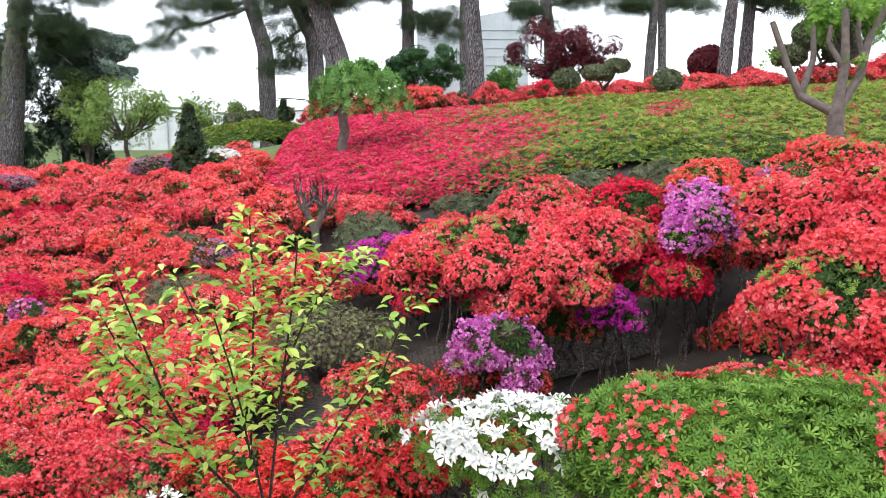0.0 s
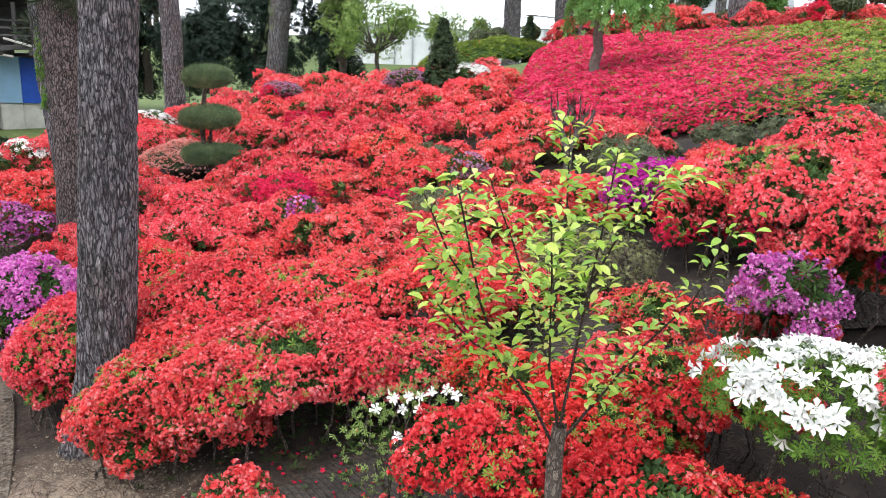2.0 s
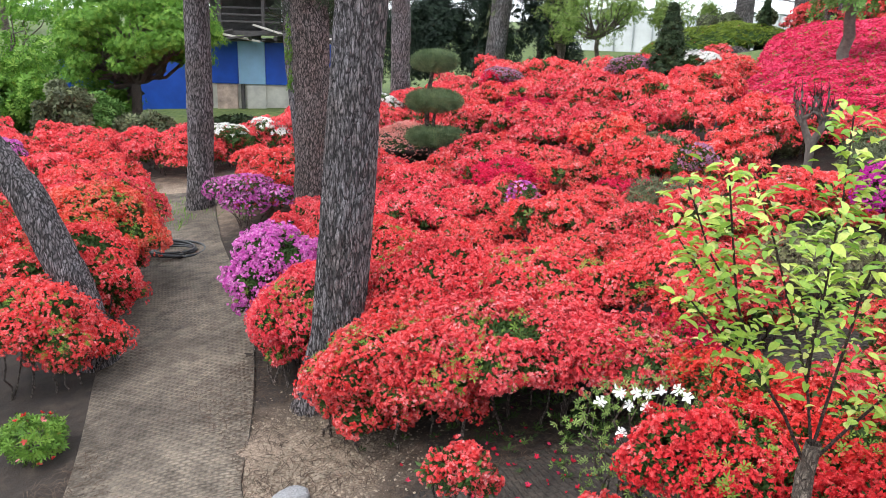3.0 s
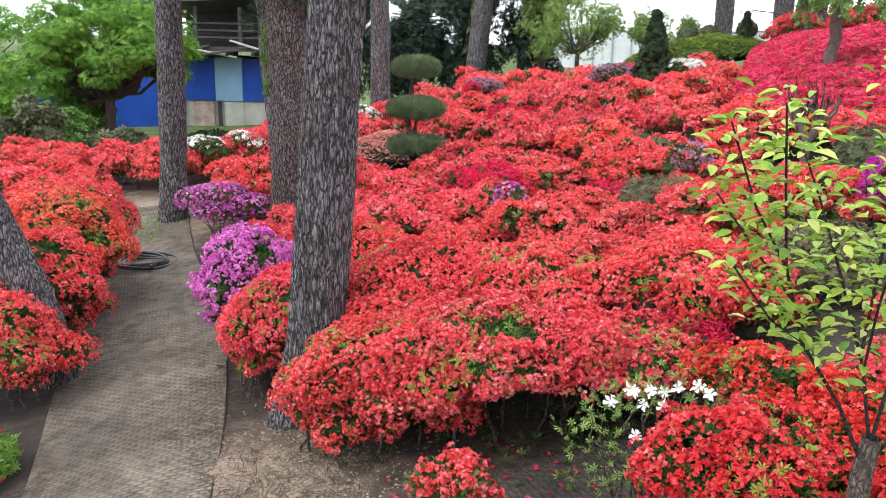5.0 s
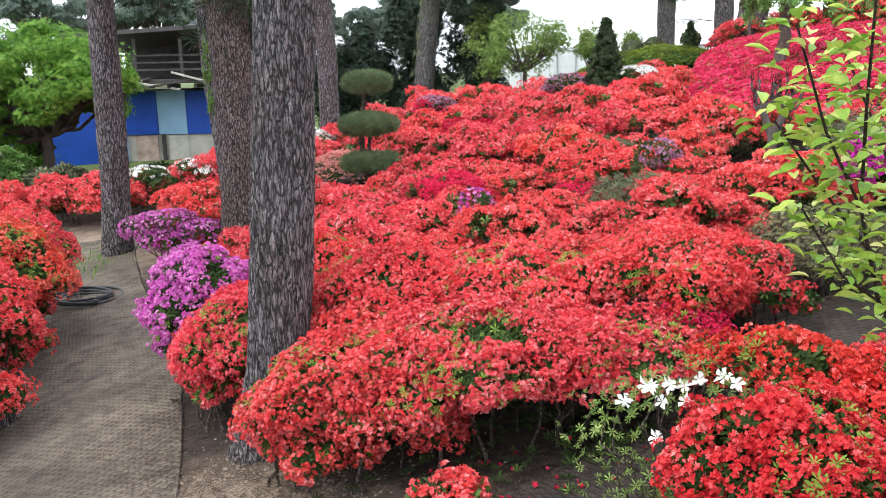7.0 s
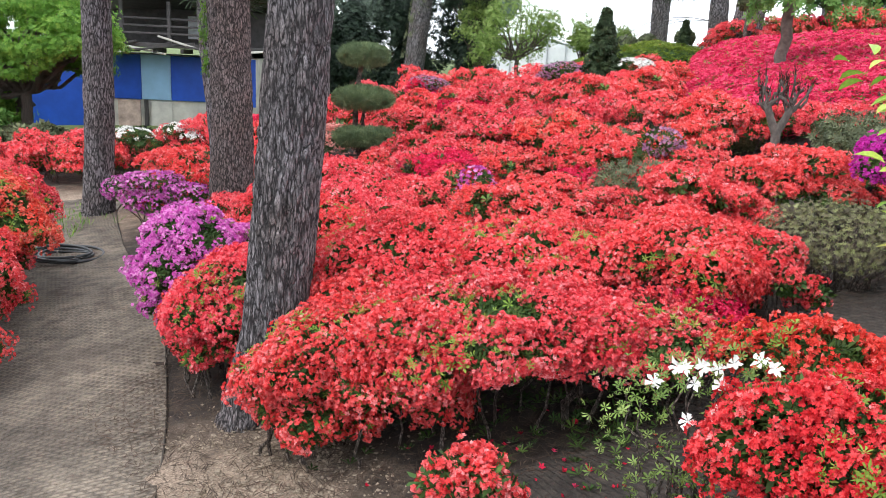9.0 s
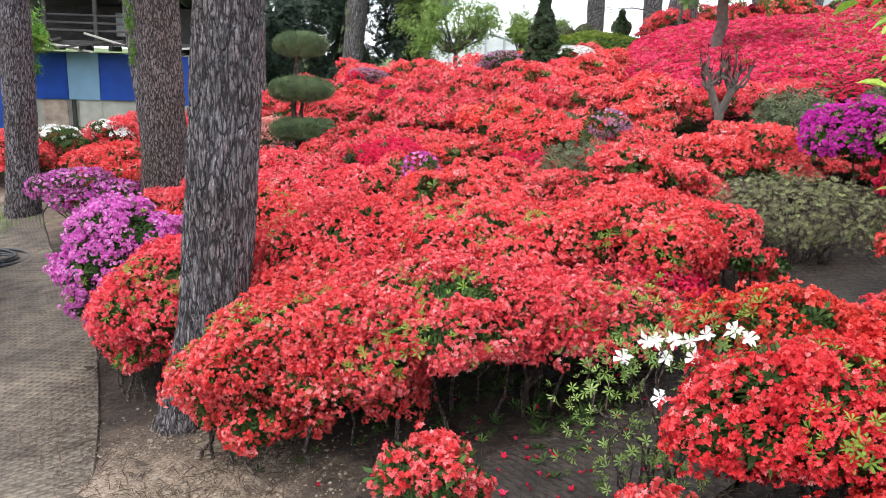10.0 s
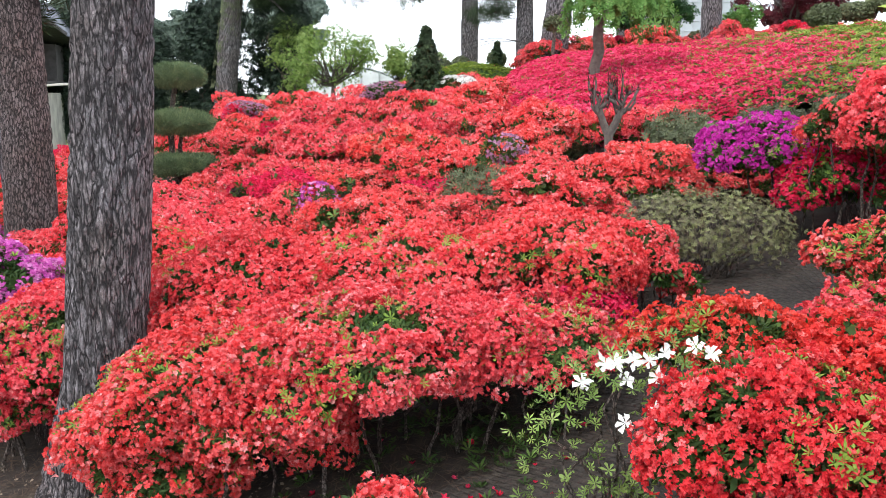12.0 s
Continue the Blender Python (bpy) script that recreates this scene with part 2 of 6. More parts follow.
def mat_mat(name, shades):
    """Woven coir matting: overlapping scallops across the walk."""
    m, n, l, b = nodes_of(name)
    c = n.new("ShaderNodeUVMap")
    mp = n.new("ShaderNodeMapping")
    l.new(c.outputs["UV"], mp.inputs["Vector"])
    vec = mp.outputs["Vector"]
    obj = coords(n, l)
    warp = n.new("ShaderNodeTexNoise")
    warp.inputs["Scale"].default_value = 4
    l.new(vec, warp.inputs["Vector"])
    wv = mixc(n, l, vec, warp.outputs["Color"], 0.05, "ADD")
    cell = n.new("ShaderNodeMapping")
    cell.inputs["Scale"].default_value = (15, 31, 1)
    l.new(wv, cell.inputs["Vector"])
    knot = n.new("ShaderNodeTexBrick")
    knot.offset = 0.5
    knot.inputs["Scale"].default_value = 1.0
    knot.inputs["Brick Width"].default_value, knot.inputs["Row Height"].default_value = 1.0, 1.0
    knot.inputs["Mortar Size"].default_value, knot.inputs["Mortar Smooth"].default_value = 0.3, 1.0
    l.new(cell.outputs["Vector"], knot.inputs["Vector"])
    yarn = n.new("ShaderNodeMapping")
    yarn.inputs["Scale"].default_value = (14, 90, 1)
    l.new(wv, yarn.inputs["Vector"])
    strand = tex_noise(n, l, 1.0, 5, yarn.outputs["Vector"], 0.65)
    big, mid, fine = tex_noise(n, l, 1.1, 4, obj), tex_noise(n, l, 9, 4, obj), tex_noise(n, l, 150, 3, obj, 0.7)
    base = ramp(n, shades)
    l.new(big, base.inputs["Fac"])
    jr = ramp(n, [(0.0, (1.25, 1.24, 1.22)), (0.35, (1.0, 1.0, 1.0)), (0.9, (0.36, 0.34, 0.32))])
    l.new(knot.outputs["Fac"], jr.inputs["Fac"])
    worn = ramp(n, [(0.35, (0.12, 0.12, 0.12)), (0.65, (0.6, 0.6, 0.6))])
    l.new(tex_noise(n, l, 3.2, 3, obj), worn.inputs["Fac"])
    col = mixc(n, l, base.outputs["Color"], jr.outputs["Color"], worn.outputs["Color"], "MULTIPLY")
    sr = ramp(n, [(0.32, (0.5, 0.48, 0.46)), (0.5, (0.95, 0.95, 0.95)), (0.7, (1.5, 1.48, 1.45))])
    l.new(strand, sr.inputs["Fac"])
    col = mixc(n, l, col, sr.outputs["Color"], 0.4, "MULTIPLY")
    fr = ramp(n, [(0.3, (0.7, 0.7, 0.7)), (0.7, (1.25, 1.24, 1.22))])
    l.new(fine, fr.inputs["Fac"])
    col = mixc(n, l, col, fr.outputs["Color"], 1.0, "MULTIPLY")
    mr2 = ramp(n, [(0.33, (0.62, 0.6, 0.58)), (0.5, (1.0, 1.0, 1.0)), (0.68, (1.35, 1.33, 1.3))])
    l.new(mid, mr2.inputs["Fac"])
    l.new(mixc(n, l, col, mr2.outputs["Color"], 1.0, "MULTIPLY"), b.inputs["Base Color"])
    b.inputs["Roughness"].default_value = 0.9
    inv = n.new("ShaderNodeMath")
    inv.operation = "SUBTRACT"
    inv.inputs[0].default_value = 1.0
    l.new(knot.outputs["Fac"], inv.inputs[1])
    bump(n, l, inv.outputs["Value"], 0.8, 0.012, b, bump(n, l, strand, 0.7, 0.01, b))
    return m


def plain_mat(name, colour, rough=0.6, metal=0.0, vary=0.25, scale=6.0, bumpy=0.2):
    m, n, l, b = nodes_of(name)
    v = tex_noise(n, l, scale, 6, coords(n, l), 0.6)
    v2 = tex_noise(n, l, scale * 12, 3, coords(n, l), 0.6)
    r = ramp(n, [(0.3, tuple(c * (1 - vary) for c in colour)), (0.7, tuple(min(1, c * (1 + vary)) for c in colour))])
    l.new(v, r.inputs["Fac"])
    l.new(r.outputs["Color"], b.inputs["Base Color"])
    b.inputs["Roughness"].default_value, b.inputs["Metallic"].default_value = rough, metal
    bump(n, l, v2, bumpy, 0.01, b)
    return m


M_SOIL = soil_mat()
M_MAT = mat_mat("coir_matting", [(0.3, (0.095, 0.076, 0.06)), (0.5, (0.15, 0.123, 0.097)), (0.7, (0.23, 0.19, 0.15))])
# Darker copy of the matting: dirt, plus the shade of trees and azaleas.
M_MAT_DIRTY_SHADE = mat_mat("coir_matting_dirty_shaded", [(0.3, (0.024, 0.018, 0.015)), (0.5, (0.048, 0.038, 0.031)), (0.7, (0.085, 0.07, 0.058))])
M_STUB = plain_mat("smooth_bark", (0.13, 0.108, 0.094), 0.85, 0, 0.4, 14, 0.7)
M_STONE = plain_mat("pale_stone", (0.3, 0.3, 0.31), 0.85, 0, 0.35, 9, 0.6)
M_PEBBLE = plain_mat("pebble", (0.3, 0.24, 0.18), 0.9, 0, 0.4, 20, 0.5)
M_HOSE = plain_mat("black_hose", (0.035, 0.037, 0.04), 0.45, 0, 0.3, 20, 0.1)
M_BLUE = plain_mat("blue_tarp", (0.01, 0.07, 0.42), 0.5, 0, 0.2, 2, 0.3)
M_PALEBLUE = plain_mat("pale_blue_panel", (0.28, 0.47, 0.68), 0.5, 0, 0.12, 2, 0.2)
M_DARKWOOD = plain_mat("dark_timber", (0.06, 0.055, 0.055), 0.8, 0, 0.4, 5, 0.4)
M_PLASTER = plain_mat("stained_plaster", (0.5, 0.48, 0.44), 0.9, 0, 0.3, 2, 0.3)
M_RUST = plain_mat("rusty_sheet", (0.4, 0.3, 0.26), 0.8, 0, 0.5, 4, 0.3)
M_ROOF = plain_mat("slate_roof", (0.09, 0.1, 0.12), 0.8, 0, 0.25, 6, 0.4)
M_GALV = plain_mat("greyed_film", (0.62, 0.64, 0.66), 0.5, 0, 0.12, 1.5, 0.1)
M_STEEL = plain_mat("galvanised_tube", (0.5, 0.52, 0.54), 0.45, 0.7, 0.15, 10, 0.1)
M_NET = plain_mat("grey_cladding", (0.45, 0.48, 0.52), 0.7, 0, 0.1, 1.0, 0.1)


# ---------------------------------------------------------------- mesh helpers
def mesh_np(name, V, F):
    """A mesh out of arrays: V (n, 3), F (m, k)."""
    me = bpy.data.meshes.new(name)
    V, F = np.asarray(V, np.float32), np.asarray(F, np.int32)
    me.vertices.add(len(V))
    me.vertices.foreach_set("co", V.ravel())
    me.loops.add(F.size)
    me.loops.foreach_set("vertex_index", F.ravel())
    me.polygons.add(len(F))
    me.polygons.foreach_set("loop_start", np.arange(len(F), dtype=np.int32) * F.shape[1])
    me.update(calc_edges=True)
    return me


def part(name, me, material, parent=None, label="", smooth=False):
    if material and not me.materials:
        me.materials.append(material)
    if smooth:
        me.polygons.foreach_set("use_smooth", np.ones(len(me.polygons), bool))
    ob = new(name, me)
    ob.parent = parent
    return tagged(ob, label)


def thing(name, label, category, group="", m=None):
    ob = new(name)
    ob.empty_display_size = 0.1
    if m is not None:
        ob.matrix_world = m
    return tagged(ob, label, category, group)


def star(n=5, width=0.5, lift=0.35, tip=0.3, wide=0.7):
    """A flower or a rosette: n folded petals round a middle that they share."""
    V, F = [(0, 0, 0)], []
    for i in range(n):
        a, h = 2 * math.pi * i / n, math.pi / n * width * 1.7
        k = len(V)
        V += [(wide * math.cos(a - h), wide * math.sin(a - h), lift), (math.cos(a), math.sin(a), tip), (wide * math.cos(a + h), wide * math.sin(a + h), lift)]
        F.append((0, k, k + 1, k + 2))
    return np.array(V), np.array(F)


def star3(n=5, width=0.5, lift=0.3):
    V, F = [(0, 0, 0)], []
    for i in range(n):
        a, h = 2 * math.pi * i / n, math.pi / n * width * 1.5
        k = len(V)
        V += [(math.cos(a - h), math.sin(a - h), lift), (math.cos(a + h), math.sin(a + h), lift)]
        F.append((0, k, k + 1))
    return np.array(V), np.array(F)


def trumpet(n=5, width=0.31):
    """A large open flower: long petals folded along the middle, which arch out of a throat and bend back at the tip."""
    V, F = [(0, 0, 0)], []
    for i in range(n):
        a = 2 * math.pi * i / n
        u, w, up = np.array((math.cos(a), math.sin(a), 0)), np.array((-math.sin(a), math.cos(a), 0)), np.array((0, 0, 1))
        k = len(V)
        V += [0.66 * u - width * w + 0.62 * up, 0.62 * u + 0.5 * up, 0.66 * u + width * w + 0.62 * up, 1.08 * u + 0.42 * up]
        F += [(0, k, k + 3, k + 1), (0, k + 1, k + 3, k + 2)]
    return np.array(V), np.array(F)


FLOWER, FLOWER_FAR = star(5, 0.5, 0.85, 0.8, 0.66), star3(5, 0.5, 0.75)
FLOWER_STAR = trumpet()
FLOWER_TINY = star3(3, 0.42, 0.5)
ROSETTE, ROSETTE_FAR = star(6, 0.3, 0.45, 0.55), star3(5, 0.35, 0.4)
TUFT = star3(9, 0.1, 1.1)


def scatter(template, P, N, S, rng):
    """Copies of a template at points P, facing N, of size S, as arrays."""
    TV, TF = template
    n = len(P)
    N = N / np.maximum(np.linalg.norm(N, axis=1, keepdims=True), 1e-6)
    ref = rng.normal(size=(n, 3))
    U = np.cross(N, ref)
    U /= np.maximum(np.linalg.norm(U, axis=1, keepdims=True), 1e-6)
    W = np.cross(N, U)
    T = TV[None] * S[:, None, None]
    jit = 1 + 0.18 * rng.normal(size=(n, len(TV), 1))
    T = T * jit
    V = P[:, None] + T[..., :1] * U[:, None] + T[..., 1:2] * W[:, None] + T[..., 2:] * N[:, None]
    F = TF[None] + (np.arange(n) * len(TV))[:, None, None]
    return V.reshape(-1, 3), F.reshape(-1, TF.shape[1])


def lumps(P, f, seed):
    """Smooth uneven values about 0, by sums of sines."""
    r = np.random.RandomState(seed)
    out = np.zeros(len(P))
    for i in range(5):
        k = r.normal(size=3)
        k *= f * (0.7 + 0.25 * i) / np.linalg.norm(k)
        out += np.sin(P @ k + r.uniform(0, 6.28)) / (1 + 0.3 * i)
    return out / 2.2


def pad_points(pads, density, rng, low=-0.35, swell=0.1, seed=0):
    """Points and normals on the outside of a heap of flattened pads."""
    Ps, Ns = [], []
    A = np.array(pads, float)
    for i, (cx, cy, cz, rx, ry, rz) in enumerate(A):
        n = max(6, int(density * (2 * math.pi * rx * ry + 2.2 * math.pi * rz * (rx + ry) / 2)))
        d = rng.normal(size=(n * 2, 3))
        d /= np.linalg.norm(d, axis=1, keepdims=True)
        d = d[d[:, 2] > low][:n]
        r = np.array((rx, ry, rz))
        q = d * r
        nrm = d / r
        nrm /= np.linalg.norm(nrm, axis=1, keepdims=True)
        p = q + (cx, cy, cz)
        p = p + nrm * ((swell * lumps(p, 15, seed) + 0.6 * swell * lumps(p, 34, seed + 7))[:, None] * min(0.2, rx, ry))
        keep = np.ones(len(p), bool)
        for j, b in enumerate(A):
            if j != i:
                keep &= (((p - b[:3]) / b[3:]) ** 2).sum(1) > 0.86
        Ps.append(p[keep])
        Ns.append(nrm[keep])
    return np.concatenate(Ps), np.concatenate(Ns)


def tube(points, radii, sides=6):
    """A tapered tube along points, as arrays of quads."""
    P = np.array(points, float)
    V, F = [], []
    for i, p in enumerate(P):
        d = P[min(i + 1, len(P) - 1)] - P[max(i - 1, 0)]
        d /= np.linalg.norm(d) + 1e-9
        u = np.cross(d, (0.31, 0.95, 0.05) if abs(d[1]) < 0.9 else (1, 0, 0))
        u /= np.linalg.norm(u)
        w = np.cross(d, u)
        for k in range(sides):
            a = 2 * math.pi * k / sides
            V.append(p + radii[i] * (math.cos(a) * u + math.sin(a) * w))
        if i:
            b, c = (i - 1) * sides, i * sides
            F += [(b + k, b + (k + 1) % sides, c + (k + 1) % sides, c + k) for k in range(sides)]
    return np.array(V), np.array(F)


def join(chunks):
    V, F, k = [], [], 0
    for v, f in chunks:
        V.append(v)
        F.append(np.asarray(f) + k)
        k += len(v)
    return np.concatenate(V), np.concatenate(F)


def wander(a, b, rng, n=5, amount=0.12):
    """A slightly crooked line from a to b."""
    a, b = np.array(a, float), np.array(b, float)
    L = np.linalg.norm(b - a)
    out = []
    for i in range(n):
        s = i / (n - 1)
        out.append(a + (b - a) * s + rng.normal(size=3) * L * amount * 0.5 * math.sin(math.pi * s))
    return out


def smooth01(v):
    v = np.clip(v, 0, 1)
    return v * v * (3 - 2 * v)


# ---------------------------------------------------------------- the ground
def ground(x, y):
    """Height of the hillside: a slope up to the right and back, a steep bank, a terrace behind it."""
    x, y = np.asarray(x, float), np.asarray(y, float)
    cx, cy = np.clip(x, -16, 2.4), np.clip(y, -3, 19)
    z = -0.7397 + 0.1798 * cx + 0.1061 * cy + 0.0059 * cx ** 2 + 0.0016 * cx * cy + 0.0014 * cy ** 2
    z = z + 0.7731 * np.exp(-(x ** 2 + y ** 2) / 2.5)
    bank = smooth01((y - 9.4) / 10.8) * smooth01((cx + 4.4) / 2.8)
    dip = 1.2 * smooth01((-x - 8.5) / 6) * smooth01((y - 8) / 7)
    terrace = 1.5 + 0.065 * np.clip(x, -4, 14) + 0.02 * (np.clip(y, 20, 32) - 20)
    z = (z - dip) * (1 - bank) + terrace * bank
    far = smooth01((np.hypot(x + 4, y - 8) - 34) / 30)
    return z * (1 - far) + 0.3 * far


def gz(x, y):
    return float(ground(x, y))


def axis(lo, hi, dense_lo, dense_hi, step):
    a = list(np.arange(dense_lo, dense_hi + step / 2, step))
    s = step
    while a[-1] < hi:
        s *= 1.25
        a.append(a[-1] + s)
    s = step
    while a[0] > lo:
        s *= 1.25
        a.insert(0, a[0] - s)
    return np.array(a)


gx, gy = axis(-900, 900, -9, 4, 0.08), axis(-300, 1500, -1, 9, 0.08)
GX, GY = np.meshgrid(gx, gy, indexing="ij")
GZ = ground(GX, GY)
G3 = np.stack([GX, GY, GZ], -1).reshape(-1, 3)
near = np.exp(-((GX + 2) ** 2 + (GY - 3.5) ** 2) / 60).ravel()
G3[:, 2] += near * (0.012 * lumps(G3, 9, 3) + 0.008 * lumps(G3, 31, 4))
ii = np.arange(len(gx) * len(gy)).reshape(len(gx), len(gy))
GF = np.stack([ii[:-1, :-1], ii[1:, :-1], ii[1:, 1:], ii[:-1, 1:]], -1).reshape(-1, 4)
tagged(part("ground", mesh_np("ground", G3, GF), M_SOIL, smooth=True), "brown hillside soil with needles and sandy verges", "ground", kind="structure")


def strip(name, line, halves, material, label, lift=0.015, across=9):
    """A matting strip laid over the ground along a line of (x, y)."""
    L = np.array(line, float)
    t = np.linspace(0, len(L) - 1, 80)
    i = np.minimum(t.astype(int), len(L) - 2)
    f = (t - i)[:, None]
    pm, p0, p1, p2 = L[np.maximum(i - 1, 0)], L[i], L[i + 1], L[np.minimum(i + 2, len(L) - 1)]
    C = 0.5 * (2 * p0 + (p1 - pm) * f + (2 * pm - 5 * p0 + 4 * p1 - p2) * f ** 2 + (3 * p0 - pm - 3 * p1 + p2) * f ** 3)
    D = np.gradient(C, axis=0)
    D /= np.linalg.norm(D, axis=1, keepdims=True)
    S = np.stack([D[:, 1], -D[:, 0]], 1)
    run = np.concatenate([[0], np.cumsum(np.linalg.norm(np.diff(C, axis=0), axis=1))])
    half = np.interp(t, np.linspace(0, len(L) - 1, len(halves)), halves)
    V, UV = [], []
    for k in range(across):
        s = -1 + 2 * k / (across - 1)
        q = C + S * (half * s)[:, None]
        edge = 0.03 * math.cos(math.pi * s / 2)
        z = ground(q[:, 0], q[:, 1]) + lift + edge * 0.5
        V.append(np.column_stack([q, z]))
        UV.append(np.column_stack([half * s, run]))
    V, UV = np.stack(V, 1), np.stack(UV, 1)
    V[..., 2] += 0.008 * lumps(V.reshape(-1, 3), 8, 5).reshape(V.shape[:2])
    n = V.shape[0]
    jj = np.arange(n * across).reshape(n, across)
    F = np.stack([jj[:-1, :-1], jj[:-1, 1:], jj[1:, 1:], jj[1:, :-1]], -1).reshape(-1, 4)
    me = mesh_np(name, V.reshape(-1, 3), F)
    uv = me.uv_layers.new(name="UVMap")
    uv.data.foreach_set("uv", UV.reshape(-1, 2)[F.ravel()].astype(np.float32).ravel())
    ob = part(name, me, material, smooth=True)
    return tagged(ob, label, "path", kind="structure"), C


path_main, PATH_C = strip("path", [(-0.6, -6.0), (-2.6, 0.9), (-3.8, 2.58), (-5.15, 3.95), (-6.6, 5.25), (-7.7, 6.2), (-9.1, 7.4), (-9.7, 8.2)], [0.5, 0.52, 0.5, 0.6, 0.55, 0.5, 0.55, 0.6], M_MAT, "grey-brown woven coir matting over a garden path")
path_back, PATH_D = strip("path_upper", [(-2.75, 2.15), (-1.75, 3.15), (-1.15, 4.05), (-0.62, 5.15), (-0.1, 5.35), (0.4, 5.4), (0.9, 5.45), (1.35, 5.5)], [0.3, 0.4, 0.4, 0.45, 0.5, 0.5, 0.48, 0.42], M_MAT_DIRTY_SHADE, "soiled grey-brown woven coir matting between azalea beds, shade painted in")


# ---------------------------------------------------------------- azaleas
def make_bush(name, pads, petal, rng, label, near=True, density=900, size=0.023, leaf=M_LEAF, leaf_density=260, leaf_size=0.04, stems=4, gaps=0.15, tufts=0.0, fine=False, splay=0.75, category="azalea", group="azalea bushes", base=None, low=-0.35, truss=6):
    """An azalea: crooked stems, a crown of leaves and a coat of flowers. The origin is at its foot; pads are given from there."""
    root = thing(name, label, category, group)
    seed = rng.randint(1 << 16)
    P, N = pad_points(pads, density / truss, rng, low=low, swell=0.3, seed=seed)
    lum = lumps(P, 13, seed + 1)
    keep = lum > np.quantile(lum, gaps) - 0.25 * rng.rand(len(P))
    P, N = P[keep], N[keep]
    P = P + N * rng.normal(0, 0.014, (len(P), 1))
    # flowers stand in domed trusses
    P, N = np.repeat(P, truss, axis=0), np.repeat(N, truss, axis=0)
    N = N + rng.normal(0, 0.62, N.shape) + (0, 0, 0.15)
    N /= np.linalg.norm(N, axis=1, keepdims=True)
    P = P + N * (size * rng.uniform(1.0, 1.9, (len(P), 1)))
    N = N + rng.normal(0, 0.25, N.shape)
    S = size * rng.uniform(0.75, 1.2, len(P))
    V, F = scatter(FLOWER if fine else FLOWER_FAR if near else FLOWER_TINY, P, N, S, rng)
    tagged(part("blossoms", mesh_np("blossoms", V, F), petal, root), kind="stuff")
    P, N = pad_points([(a, b, c, d * 0.88, e * 0.88, f * 0.8) for a, b, c, d, e, f in pads], leaf_density, rng, low=-0.5, seed=seed)
    P = P - N * np.abs(rng.normal(0, 0.02, (len(P), 1)))
    N = N + rng.normal(0, 0.5, N.shape)
    V, F = scatter(ROSETTE if near else ROSETTE_FAR, P, N, leaf_size * rng.uniform(0.7, 1.3, len(P)), rng)
    # extra inner leaves, added inside the crown to block light to the ground
    if near:
        P, N = pad_points([(a, b, c + 0.1 * f, d * 0.72, e * 0.72, f * 0.45) for a, b, c, d, e, f in pads], leaf_density * 0.9, rng, low=-1.0, seed=seed)
        V, F = join([(V, F), scatter(ROSETTE, P, N + rng.normal(0, 0.4, N.shape), 0.042 * rng.uniform(0.7, 1.3, len(P)), rng)])
    tagged(part("foliage", mesh_np("foliage", V, F), leaf, root), kind="stuff")
    if tufts:
        P, N = pad_points(pads, tufts, rng, low=0.0, seed=seed)
        keep = lumps(P, 9, seed + 5) > 0.1
        P, N = P[keep], N[keep]
        if len(P) > 3:
            N = N + rng.normal(0, 0.3, N.shape) + (0, 0, 0.4)
            V, F = scatter(ROSETTE, P + N * (0.9 * size), N, 0.022 * rng.uniform(0.6, 1.3, len(P)), rng)
            tagged(part("fresh_growth", mesh_np("shoots", V, F), M_FRESH, root, "fresh light green shoots"), kind="stuff")
    A = np.array(pads)
    order = rng.permutation(len(A))
    for i in range(stems):
        a = A[order[i % len(A)]]
        foot = np.array((a[0] * splay, a[1] * splay, -0.06)) + (*rng.normal(0, 0.05, 2), 0) if base is None else np.array((*base[i % len(base)], -0.25))
        head = (a[0] + rng.normal(0, a[3] * 0.3), a[1] + rng.normal(0, a[4] * 0.3), a[2] - 0.15 * a[5])
        r = rng.uniform(0.007, 0.012)
        V, F = tube(wander(foot, head, rng, 6, 0.1), np.linspace(r, r * 0.5, 6), 5)
        part("stem", mesh_np("stem", V, F), M_TWIG, root)
    return root


def place(root, x, y, turn=0.0, scale=1.0, dz=0.0):
    root.matrix_world = pose(x, y, gz(x, y) + dz, 0, 0, turn) @ Matrix.Scale(scale, 4)
    return root


def heap(rng, rx, ry, top, thick, n=7, droop=0.3):
    """Pads spread over an oval crown whose crest is at top; the outer ones hang lower."""
    pads = []
    for i in range(n):
        a, q = 2.399963 * i + rng.uniform(-0.3, 0.3), math.sqrt((i + 0.3) / n) * 0.72
        w = rng.uniform(0.3, 0.46) * (1.1 - 0.35 * q)
        pads.append((rx * q * math.cos(a), ry * q * math.sin(a), top - thick - droop * q * q * rng.uniform(0.6, 1.4) - rng.uniform(0, 0.06), rx * w * rng.uniform(0.85, 1.15), ry * w * rng.uniform(0.85, 1.15), thick * rng.uniform(0.8, 1.15)))
    return pads


